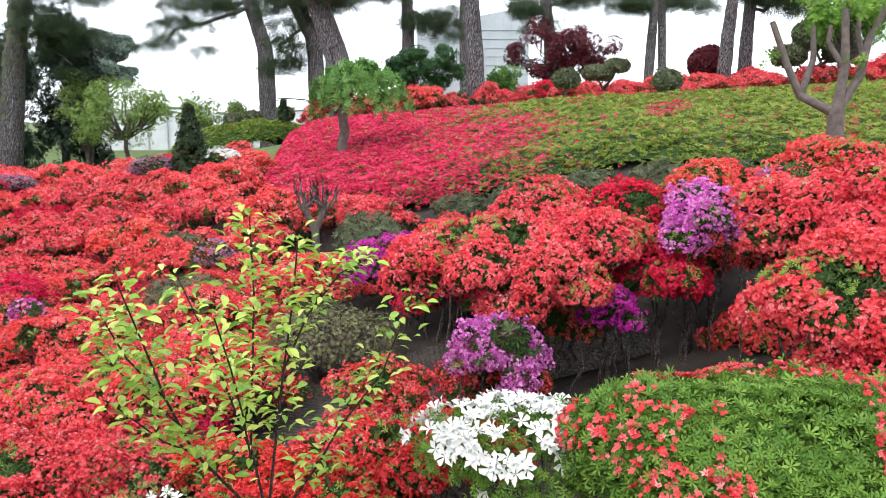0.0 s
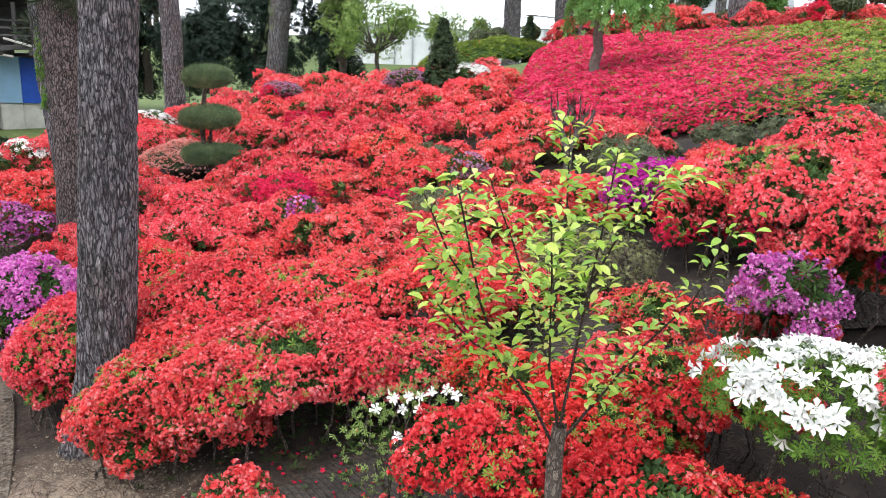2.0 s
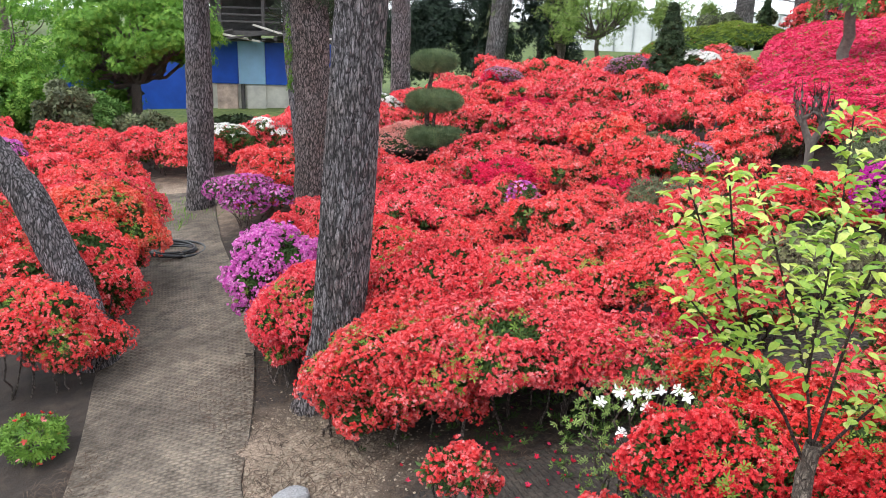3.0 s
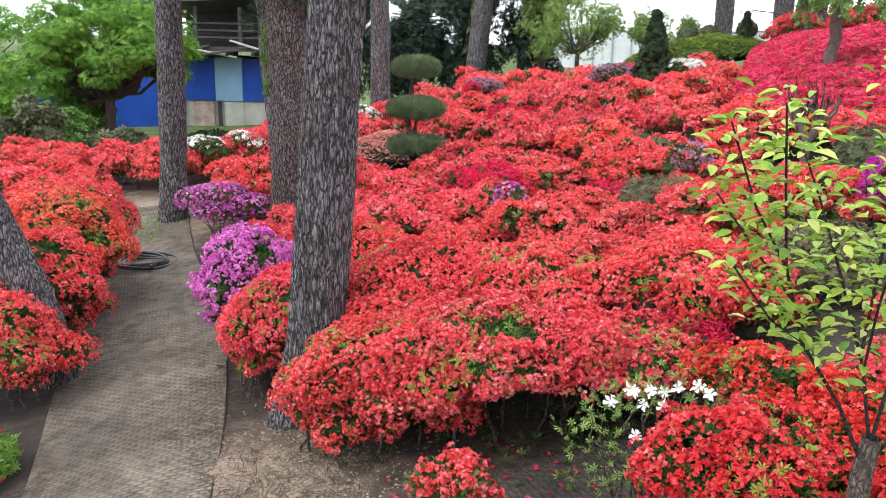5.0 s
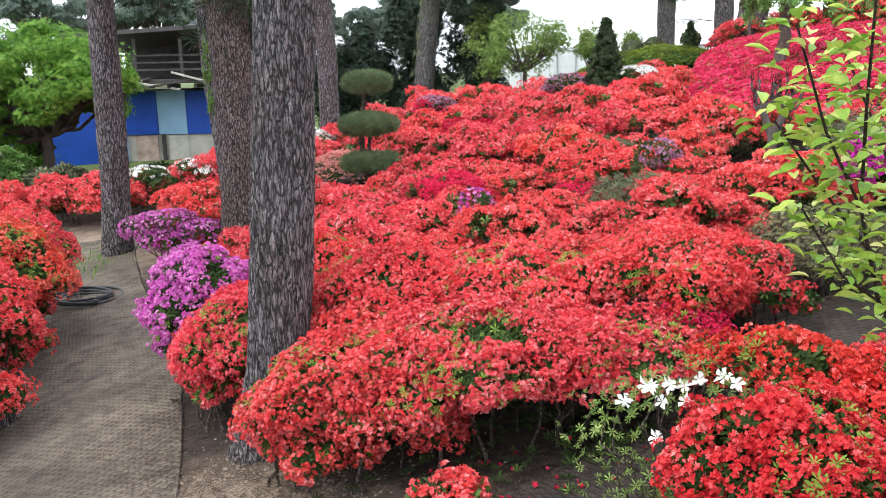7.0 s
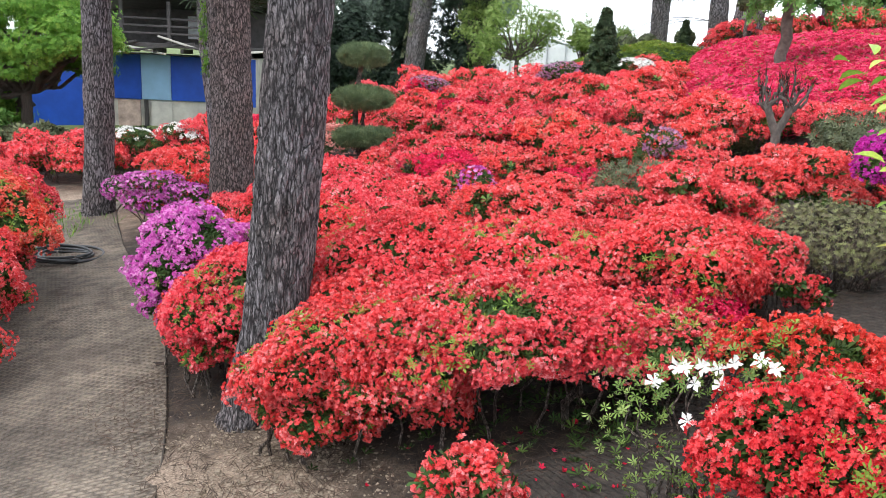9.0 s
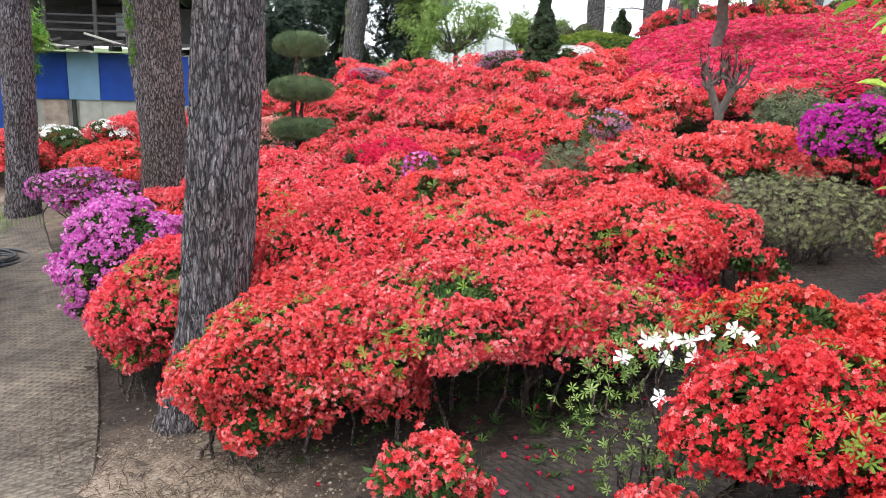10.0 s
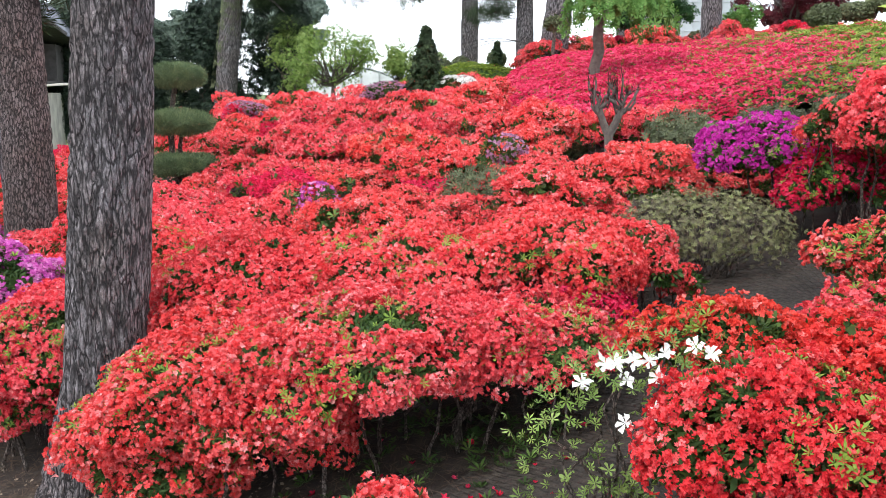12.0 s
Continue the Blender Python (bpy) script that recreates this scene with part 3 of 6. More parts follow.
# name, x, y, crest above the foot, rx, ry, pads, petals, label
RED_LABEL = "wide azalea bush covered in bright red flowers"
NEAR = [
    # x, y, crest z, rx, ry, pads, petals, label, droop, flower size
    (-2.85, 3.60, -0.14, 0.56, 0.50, 10, M_CORAL, "spreading red azalea with flat drooping crown beside the pine", 0.40, 0.015),
    (-2.98, 3.42, -0.36, 0.34, 0.26, 8, M_CORAL, "low drooping red azalea at the foot of the pine", 0.3, 0.015),
    (-4.0, 3.98, -0.46, 0.3, 0.24, 8, M_RED, "red azalea between the violet one and the pine", 0.35, 0.016),
    (-3.08, 4.06, -0.1, 0.34, 0.28, 8, M_RED, "red azalea close behind the pine", 0.25, 0.016),
    (-2.20, 3.9, -0.01, 0.66, 0.5, 12, M_CORAL, "spreading red azalea with flat crown above bare stems", 0.17, 0.015),
    (-1.72, 4.05, -0.02, 0.46, 0.38, 9, M_CORAL, "red azalea with low crown over bare stems", 0.17, 0.015),
    (-2.5, 3.75, -0.05, 0.5, 0.45, 9, M_CORAL, "spreading red azalea with flat crown above bare stems", 0.3, 0.015),
    (-3.05, 4.38, 0.12, 0.58, 0.42, 9, M_RED, RED_LABEL, 0.3, 0.016),
    (-2.35, 4.55, 0.17, 0.60, 0.42, 9, M_CORAL, RED_LABEL, 0.3, 0.016),
    (-1.62, 4.72, 0.27, 0.52, 0.38, 8, M_RED, "red azalea with layered crown beside the upper path", 0.34, 0.016),
    (-1.22, 4.98, 0.18, 0.36, 0.3, 6, M_RED, "red azalea with layered crown beside the upper path", 0.3, 0.016),
    (-1.45, 4.38, -0.02, 0.30, 0.24, 5, M_CRIMSON, "low crimson azalea tucked below red ones", 0.2, 0.016),
    (-3.88, 4.12, -0.14, 0.46, 0.4, 13, M_RED, RED_LABEL, 0.48, 0.016),
    (-3.75, 4.75, 0.08, 0.5, 0.4, 8, M_RED, RED_LABEL, 0.4, 0.016),
    (0.1, 5.95, 0.85, 0.36, 0.26, 8, M_RED, "red azalea with flat tiers beyond the path", 0.3, 0.018),
    (-4.52, 4.42, 0.0, 0.4, 0.4, 13, M_PURPLE, "violet-pink azalea beside the matted path", 0.62, 0.018),
    (-0.88, 2.98, 0.16, 0.39, 0.34, 10, M_SCARLET, "coral-red azalea bush with large open flowers", 0.42, 0.0145),
    (-0.50, 3.30, 0.16, 0.45, 0.36, 9, M_SCARLET, "scarlet azalea bush below the sapling", 0.34, 0.0145),
    (-0.95, 3.55, 0.18, 0.34, 0.24, 7, M_SCARLET, "coral-red azalea bush below the sapling", 0.25, 0.017),
    (-0.25, 2.72, 0.16, 0.36, 0.28, 8, M_SCARLET, "scarlet azalea bush round the sapling", 0.3, 0.0145),
    (-0.62, 2.62, -0.02, 0.34, 0.26, 7, M_SCARLET, "scarlet azalea bush at the foot of the sapling", 0.25, 0.0145),
    (0.06, 2.78, 0.06, 0.36, 0.24, 8, M_SCARLET, "scarlet azalea bush below the white one", 0.25, 0.0145),
    (-1.22, 2.60, -0.22, 0.25, 0.2, 6, M_CORAL, "low coral-red azalea at the path edge", 0.2, 0.0145),
    (-0.05, 3.45, 0.36, 0.42, 0.24, 7, M_SCARLET, "scarlet azalea bush behind the white one", 0.3, 0.017),
    (-0.45, 3.78, 0.20, 0.34, 0.26, 7, M_CORAL, "coral-red azalea at the edge of the upper path", 0.25, 0.017),
    (-0.35, 4.15, 0.36, 0.30, 0.22, 6, M_CORAL, "small red azalea at the path edge", 0.2, 0.016),
    (0.25, 4.25, 0.42, 0.36, 0.22, 6, M_RED, "red azalea at the path edge", 0.25, 0.016),
    (-1.90, 2.66, -0.19, 0.17, 0.15, 6, M_CORAL, "small round coral-red azalea beside the path", 0.12, 0.0135),
    (0.30, 4.80, 1.04, 0.64, 0.42, 12, M_CORAL, "large red azalea with flat tiers over the upper path", 0.32, 0.016),
    (0.95, 5.05, 1.08, 0.50, 0.38, 9, M_RED, RED_LABEL, 0.3, 0.017),
    (1.34, 4.88, 0.84, 0.36, 0.26, 8, M_CRIMSON, "crimson azalea with bare crooked stems", 0.25, 0.017),
    (1.02, 4.72, 0.64, 0.2, 0.16, 5, M_MAGENTA, "magenta-pink azalea branch over bare crooked stems", 0.25, 0.017),
    (0.72, 4.95, 0.50, 0.36, 0.18, 7, M_ORANGE, "red azalea with a low thin branch over the path", 0.15, 0.016),
    (1.75, 5.6, 0.86, 0.4, 0.3, 9, M_RED, "red azalea in the shade of taller ones", 0.3, 0.018),
    (2.4, 5.3, 0.95, 0.45, 0.34, 9, M_RED, "red azalea in the shade of taller ones", 0.3, 0.018),
    (2.1, 5.0, 0.5, 0.4, 0.3, 7, M_RED, "low red azalea in the shade of taller ones", 0.3, 0.018),
    (1.98, 3.75, 1.1, 0.58, 0.52, 15, M_RED, "tall coral-red azalea over the green hedge", 0.5, 0.018),
    (1.85, 3.42, 0.66, 0.42, 0.34, 10, M_RED, "red azalea drooping over the green hedge", 0.4, 0.018),
    (2.45, 3.6, 0.86, 0.48, 0.4, 11, M_RED, "red azalea drooping over the green hedge", 0.45, 0.018),
    (2.65, 4.3, 1.42, 0.62, 0.5, 11, M_RED, "tall red azalea on bare stems", 0.4, 0.018),
    (2.15, 4.7, 1.32, 0.5, 0.4, 9, M_CORAL, "tall red azalea on bare stems", 0.4, 0.018),
    (1.66, 4.9, 1.24, 0.38, 0.34, 9, M_PURPLE, "violet azalea among red ones", 0.36, 0.018),
    (1.75, 5.35, 1.38, 0.26, 0.22, 5, M_ORANGE, "orange-red azalea rising above the others", 0.25, 0.018),
    (0.62, 4.62, 0.92, 0.42, 0.34, 9, M_CORAL, "red azalea with flat tiers over the upper path", 0.3, 0.016),
    (0.72, 6.15, 1.16, 0.5, 0.36, 9, M_RED, "red azalea beyond the upper path", 0.4, 0.018),
    (1.4, 6.1, 1.16, 0.5, 0.36, 9, M_CRIMSON, "crimson azalea beyond the upper path", 0.4, 0.018),
    (2.1, 6.1, 1.3, 0.5, 0.4, 9, M_CORAL, "coral-red azalea beyond the upper path", 0.4, 0.018),
    (2.9, 5.9, 1.5, 0.55, 0.45, 9, M_CORAL, "coral-red azalea beyond the upper path", 0.4, 0.018),
    (3.3, 4.9, 1.5, 0.55, 0.5, 9, M_CORAL, "tall red azalea on bare stems", 0.4, 0.018),
    (-0.38, 6.5, 0.72, 0.52, 0.36, 11, M_MAGENTA, "deep magenta azalea beside the upper path", 0.36, 0.018),
    (0.08, 6.15, 0.52, 0.46, 0.3, 9, M_CRIMSON, "crimson-pink azalea beside the upper path", 0.25, 0.018),
    (0.27, 3.92, 0.66, 0.27, 0.2, 8, M_PURPLE, "pale violet azalea with loose twigs", 0.4, 0.017),
    (-6.3, 3.95, -0.2, 0.56, 0.52, 16, M_RED, "red azalea along the matted path", 0.7, 0.018),
    (-6.92, 4.62, 0.0, 0.64, 0.56, 18, M_ORANGE, "orange-red azalea along the matted path", 0.75, 0.018),
    (-5.92, 3.25, -0.4, 0.54, 0.48, 15, M_CORAL, "red azalea with low drooping crown by the path", 0.5, 0.017),
    (-7.6, 5.3, -0.1, 0.6, 0.52, 14, M_RED, "red azalea along the matted path", 0.7, 0.018),
    (-5.72, 3.5, -0.62, 0.4, 0.3, 9, M_CORAL, "low red azalea hanging over the path edge", 0.4, 0.017),
    (-6.5, 4.28, -0.5, 0.42, 0.36, 10, M_RED, "low red azalea hanging over the path edge", 0.5, 0.017),
    (-7.15, 4.95, -0.48, 0.42, 0.36, 10, M_CORAL, "low red azalea hanging over the path edge", 0.5, 0.017),
    (-4.12, 4.1, -0.32, 0.32, 0.27, 10, M_CORAL, "low red azalea between the violet one and the pine", 0.4, 0.016),
    (-4.2, 4.3, -0.28, 0.36, 0.32, 9, M_RED, "red azalea between the violet one and the pine", 0.4, 0.016),
    (-4.72, 4.62, -0.42, 0.34, 0.3, 9, M_PURPLE, "low violet-pink azalea beside the matted path", 0.4, 0.017),
    (-7.6, 3.6, 0.0, 0.55, 0.5, 9, M_CORAL, "red azalea behind the slanting pine", 0.4, 0.018),
]
for x, y, top, rx, ry, n, petal, label, droop, fs in NEAR:
    h, fs = top - gz(x, y), fs * (0.82 if fs >= 0.016 else 1.0)
    pads = heap(R, rx, ry, h, min(0.13, 0.2 * rx + 0.03), int(n * 1.5), droop)
    b = make_bush("azalea", pads, petal, R, label, density=(0.74 if math.hypot(x + 1, y - 0.6) < 5.5 else 0.48) / (0.7 * fs) ** 2 * (0.9 if petal is M_PURPLE else 1), size=0.68 * fs, fine=math.hypot(x + 0.8, y - 0.4) < 4.3, splay=0.8, tufts=190 if petal is not M_PURPLE else 260, stems=6, leaf_density=700 if "loose" not in label else 200, leaf_size=0.03, low=-0.42, gaps=0.3 if "loose" in label else 0.1)
    place(b, x, y)

# dark bound edge of the matting
D = np.gradient(PATH_C, axis=0)
D /= np.linalg.norm(D, axis=1, keepdims=True)
half = np.interp(np.linspace(0, 7, 80), np.arange(8), [0.5, 0.52, 0.5, 0.6, 0.55, 0.5, 0.55, 0.6])
for side in (1,):
    E = PATH_C + side * half[:, None] * np.stack([D[:, 1], -D[:, 0]], 1)
    V, F = tube(np.column_stack([E, ground(E[:, 0], E[:, 1]) + 0.004]), [0.008] * 80, 6)
    part("matting_edge", mesh_np("matting_edge", V, F), M_MAT_DIRTY_SHADE, path_main, "dark bound edge")

# ---------------------------------------------------------------- azaleas over the hillside
def near_line(x, y, line):
    return np.hypot(line[:, 0] - x, line[:, 1] - y).min()


KINDS = [(M_RED, "red azalea with flat layered crown on the hillside", 0.46), (M_CORAL, "coral-red azalea with layered crown on the hillside", 0.36), (M_ORANGE, "orange-red azalea on the hillside", 0.04), (M_CRIMSON, "crimson azalea on the hillside", 0.05)]
RF = np.random.RandomState(21)
MODELS = {}
for petal, label, share in KINDS:
    for tier, (density, size, ld, ls, npads) in (("mid", (4300, 0.0126, 210, 0.04, 26)), ("far", (1350, 0.0225, 70, 0.06, 18))):
        MODELS[label, tier] = []
        for v in range(3 if share > 0.2 else 1):
            pads = [(a, c, d, e * 0.62, f * 0.62, g) for a, c, d, e, f, g in heap(RF, 0.64, 0.56, 0.8, 0.075, npads, 0.46)]
            pads = [(a, c, d - RF.uniform(0, 0.17), e, f, g) for a, c, d, e, f, g in pads]
            b = make_bush("azalea", pads, petal, RF, label, near=False, density=density if petal is not M_LILAC else density * 0.6, size=size, truss=5 if tier == "mid" else 3, leaf_density=ld, leaf_size=ls, stems=4, gaps=0.15, low=0.0)
            MODELS[label, tier].append([b, False])


def put(label, x, y, scale, turn, dz=0.0):
    group = MODELS[label, "mid" if math.hypot(x + 0.8, y - 0.4) < 8.6 else "far"]
    b = group[RF.randint(len(group))]
    m = pose(x, y, gz(x, y) + dz, 0, 0, turn)
    if not b[1]:
        b[0].matrix_world = m @ Matrix.Scale(scale, 4)
        b[1] = True
        return b[0]
    c = copy_thing(b[0], m)
    c.scale = (scale, scale, scale)
    return c


taken = [(x, y, max(rx, ry)) for x, y, _, rx, ry, *_ in NEAR]
CLEAR = [(-0.78, 5.64, 0.5), (-6.5, 9.8, 0.75), (-4.35, 13.9, 0.6), (-8.8, 7.55, 0.4), (-6.8, 7.05, 0.4), (-3.5, 3.9, 0.3), (-1.4, 8.4, 0.62), (-1.3, 7.5, 0.4), (-1.9, 3.3, 0.9), (-9.7, 6.8, 0.5), (-9.6, 9.5, 0.4), (-7.2, 10.0, 0.5)]
spots = []
for _ in range(9000):
    x, y = RF.uniform(-16.5, 5.5), RF.uniform(3.6, 17.0)
    if x > -7.9 and y < 4.5:
        continue
    if (x > -3.2 and y > 9.8) or (x > -0.6 and y > 8.4):
        continue
    if x < -9 and y > 14.5:
        continue
    if y > 14.5 + (x + 4) * -0.35 or y < 4.6 or (x < -5.5 and y < 2.0 - 0.62 * (x + 3.5) and x > -7.9):
        continue
    if near_line(x, y, PATH_C) < 1.0 or near_line(x, y, PATH_D) < 0.62:
        continue
    s = RF.uniform(0.74, 1.08) + 0.02 * max(0, y - 7)
    if x > -0.6 and y > 6.6:
        s = RF.uniform(0.62, 0.78)
    if any(math.hypot(x - a, y - b) < 0.6 * (r + 0.55 * s) for a, b, r in taken) or any(math.hypot(x - a, y - b) < r + 0.25 for a, b, r in CLEAR):
        continue
    taken.append((x, y, 0.6 * s))
    spots.append((x, y, s))
labels, weights = [k[1] for k in KINDS], np.array([k[2] for k in KINDS])
for x, y, s in spots:
    lab = labels[RF.choice(len(labels), p=weights / weights.sum())]
    if x < -5.5 and y < 9 and lab == labels[0] and RF.rand() < 0.12:
        lab = labels[2]
    put(lab, x, y, s, RF.uniform(0, 360), -0.12)


# ---------------------------------------------------------------- pines and other trees
def trunk_mesh(points, radii, sides=24, rings=60, rough=0.02, seed=1, flare=0.0):
    """A trunk with plates of bark in relief along a smooth line of points."""
    P, r = np.array(points, float), np.array(radii, float)
    t = np.linspace(0, len(P) - 1, rings)
    C = np.stack([np.interp(t, np.arange(len(P)), P[:, k]) for k in range(3)], 1)
    if len(P) > 2:
        for _ in range(4):
            C[1:-1] = (C[:-2] + 2 * C[1:-1] + C[2:]) / 4
    rad = np.interp(t, np.arange(len(P)), r)
    h = np.concatenate([[0], np.cumsum(np.linalg.norm(np.diff(C, axis=0), axis=1))])
    rad = rad * (1 + flare * np.exp(-h / 0.16))
    V, F = tube(C, rad, sides)
    N = V - np.repeat(C, sides, axis=0)
    N /= np.linalg.norm(N, axis=1, keepdims=True)
    Q = V * (1, 1, 0.3)
    plates = np.abs(lumps(Q, 60, seed)) + 0.6 * np.abs(lumps(Q, 120, seed + 1))
    V = V + N * (rough * (np.clip(plates, 0, 0.8) - 0.35) + 0.06 * np.repeat(rad, sides) * lumps(V * (1, 1, 0.5), 6, seed + 2))[:, None]
    return V, F


def needle_cloud(centres, rng, per=90, r=(0.5, 0.5, 0.2), size=0.16, template=TUFT):
    P, N = [], []
    for c in centres:
        d = rng.normal(size=(per, 3))
        d /= np.linalg.norm(d, axis=1, keepdims=True)
        q = d * rng.uniform(0.35, 1.0, (per, 1))
        P.append(q * r + c)
        N.append(d + (0, 0, 0.7))
    P, N = np.concatenate(P), np.concatenate(N)
    N = N + rng.normal(0, 0.3, N.shape)
    return scatter(template, P, N, size * rng.uniform(0.7, 1.3, len(P)), rng)


def pine(label, line, radii, rng, bark=M_BARK, sides=24, rings=60, rough=0.02, limbs=(), flare=0.25, seed=1, name="pine_tree"):
    """A pine: a trunk with bark plates, limbs with needle clouds. limbs: (start on trunk 0..1, end point)."""
    root = thing(name, label, "tree", "pines")
    root.location = line[0]
    o = np.array(line[0], float)
    L = [np.array(p, float) - o for p in line]
    V, F = trunk_mesh(L, radii, sides, rings, rough, seed, flare)
    part("trunk", mesh_np("trunk", V, F), bark, root, smooth=True)
    clouds = []
    for s, end in limbs:
        k = s * (len(L) - 1)
        i = min(int(k), len(L) - 2)
        a = L[i] + (L[i + 1] - L[i]) * (k - i)
        e = np.array(end, float) - o
        pts = wander(a, e, rng, 7, 0.22)
        r0 = 0.33 * np.interp(k, np.arange(len(radii)), radii)
        V, F = tube(pts, np.linspace(r0, r0 * 0.3, 7), 6)
        part("limb", mesh_np("limb", V, F), bark, root, smooth=True)
        D = np.linalg.norm(e - a)
        for j in range(9):
            clouds.append(pts[2 + j % 5] + rng.normal(0, 0.16, 3) * D * (1, 1, 0.5))
    if clouds:
        V, F = needle_cloud(clouds, rng, 100, (0.44, 0.44, 0.15), 0.1)
        part("crown", mesh_np("crown", V, F), M_NEEDLE, root, "dark green pine needles")
    return root


RT = np.random.RandomState(5)
pine("tall grey-barked pine among the red azaleas", [(-3.56, 3.76, -1.1), (-3.5, 3.8, -0.7), (-3.45, 3.82, -0.45), (-3.385, 3.86, 0.54), (-3.33, 3.89, 1.42), (-3.25, 3.95, 3.0), (-3.1, 4.1, 6.0), (-3.0, 4.2, 8.5)], [0.19, 0.17, 0.16, 0.153, 0.15, 0.14, 0.12, 0.1], RT, sides=80, rings=300, rough=0.03, seed=11, flare=0.3, limbs=[(0.93, (-1.5, 5.6, 8.2)), (0.9, (-4.6, 5.0, 7.6)), (0.97, (-3.4, 3.2, 8.6))])
brown = pine("brown-barked pine behind the red azaleas", [(-6.5, 7.2, -1.0), (-6.47, 7.22, 0.0), (-6.5, 7.25, 0.8), (-6.55, 7.28, 1.8), (-6.6, 7.3, 6.0)], [0.22, 0.205, 0.21, 0.21, 0.15], RT, bark=M_BARK2, sides=48, rings=160, seed=21, limbs=[(0.62, (-7.4, 8.0, 2.6)), (0.95, (-8.0, 8.2, 6.2)), (0.9, (-6.0, 8.0, 6.0))])
pine("grey pine standing close behind a brown trunk", [(-6.64, 7.4, -1.0), (-6.7, 7.42, 0.0), (-6.82, 7.45, 1.0), (-6.9, 7.5, 2.0), (-7.1, 7.6, 6.0)], [0.2, 0.19, 0.19, 0.18, 0.12], RT, bark=M_BARK, sides=36, rings=120, seed=31, limbs=[(0.95, (-8.2, 9.2, 6.3))])
pine("straight pine at the bend of the path", [(-8.86, 7.63, -1.25), (-8.8, 7.67, 0.03), (-8.78, 7.69, 1.76), (-8.8, 7.7, 3.0), (-8.9, 7.7, 6.5)], [0.18, 0.16, 0.15, 0.14, 0.11], RT, sides=40, rings=130, seed=41, limbs=[(0.62, (-8.2, 8.4, 2.5)), (0.95, (-10.2, 7.0, 6.6))])
pine("pine trunk slanting over the azaleas by the path", [(-5.76, 3.74, -1.35), (-5.8, 3.72, -1.0), (-5.9, 3.66, -0.55), (-6.15, 3.52, 0.15), (-6.5, 3.3, 0.75), (-6.9, 3.0, 2.0), (-7.1, 2.9, 5.0)], [0.15, 0.14, 0.13, 0.12, 0.115, 0.11, 0.09], RT, sides=40, rings=110, seed=51, limbs=[(0.95, (-8.6, 4.4, 5.2))])
pine("far pine with pale grey trunk", [(-10.43, 14.89, -0.45), (-10.43, 14.89, 1.5), (-10.47, 14.87, 2.65), (-10.5, 14.9, 7.5)], [0.21, 0.2, 0.18, 0.12], RT, sides=24, rings=60, seed=61, limbs=[(0.8, (-9.0, 15.2, 6.4)), (0.95, (-11.4, 15.4, 7.6))])

RV = np.random.RandomState(8)
P = np.column_stack([-0.02 - 0.2 * RV.uniform(0.7, 1.15, 90), 0.04 - 0.13 * RV.uniform(0.7, 1.15, 90), 1.0 + RV.choice([1.36, 1.08, 0.81], 90) + RV.normal(0, 0.07, 90)])
V, F = scatter(ROSETTE, P, np.tile((-0.7, -0.6, 0.3), (90, 1)) + RV.normal(0, 0.4, (90, 3)), RV.uniform(0.02, 0.045, 90), RV)
tagged(part("ivy", mesh_np("ivy", V, F), M_TREE, brown, "sprigs of light green ivy on the trunk"), kind="stuff")

# ---------------------------------------------------------------- upper terrace: pines, clipped trees, azaleas
before = {o.name for o in scene.objects}


def far_pine(label, line, r0, limbs):
    foot = 1.6 + (gz(1.3 * line[0][0], 1.3 * line[0][1]) - 1.6) / 1.3 - 0.12
    pts = [(line[0][0], line[0][1], foot)] + list(line[1:])
    top = np.array(pts[-1]) + (np.array(pts[-1]) - np.array(pts[-2])) * (3.0 / max(0.5, np.linalg.norm(np.array(pts[-1]) - np.array(pts[-2]))))
    pts.append(tuple(top))
    n = len(pts)
    return pine(label, pts, list(np.linspace(r0 * 1.15, r0 * 0.7, n)), RT, sides=18, rings=50, rough=0.025, seed=int(RT.randint(999)), flare=0.15, limbs=limbs)


far_pine("old leaning pine on the upper terrace", [(-4.78, 22.35), (-4.8, 22.35, 3.5), (-5.21, 22.35, 4.83)], 0.21, [(0.6, (-7.8, 22.2, 3.6)), (0.66, (-7.0, 22.0, 4.6)), (0.72, (-6.2, 22.8, 5.2)), (0.72, (-4.0, 22.0, 5.3))])
far_pine("thick pine on the upper terrace", [(-2.24, 16.24), (-2.05, 16.24, 2.76), (-2.47, 16.24, 3.94)], 0.24, [(0.62, (-1.5, 16.4, 4.3)), (0.66, (-3.6, 16.2, 4.4))])
far_pine("forked pine on the upper terrace", [(-3.08, 20.31), (-3.16, 20.31, 3.59), (-3.64, 20.31, 4.53)], 0.19, [(0.5, (-3.9, 20.3, 2.9)), (0.55, (-4.4, 20.2, 4.7)), (0.6, (-2.4, 20.2, 4.6))])
far_pine("pine on the upper terrace", [(-0.83, 20.35), (-0.85, 20.35, 3.4), (-0.88, 20.35, 4.54)], 0.15, [(0.6, (0.3, 20.3, 3.9)), (0.66, (-1.7, 20.3, 4.8))])
far_pine("grey-barked pine at the crest of the bank", [(0.69, 16.23), (0.62, 16.23, 2.9), (0.56, 16.23, 3.94)], 0.17, [(0.75, (1.7, 16.4, 4.7))])
far_pine("dark slim pine behind the crest", [(0.67, 25.46), (0.64, 25.46, 4.0), (0.62, 25.46, 5.28)], 0.13, [(0.7, (1.6, 25.4, 5.6))])
far_pine("pine behind the red maple", [(3.03, 22.43), (2.9, 22.43, 3.8), (2.75, 22.43, 4.84)], 0.16, [(0.5, (1.9, 22.4, 4.7)), (0.62, (4.2, 22.4, 4.9))])
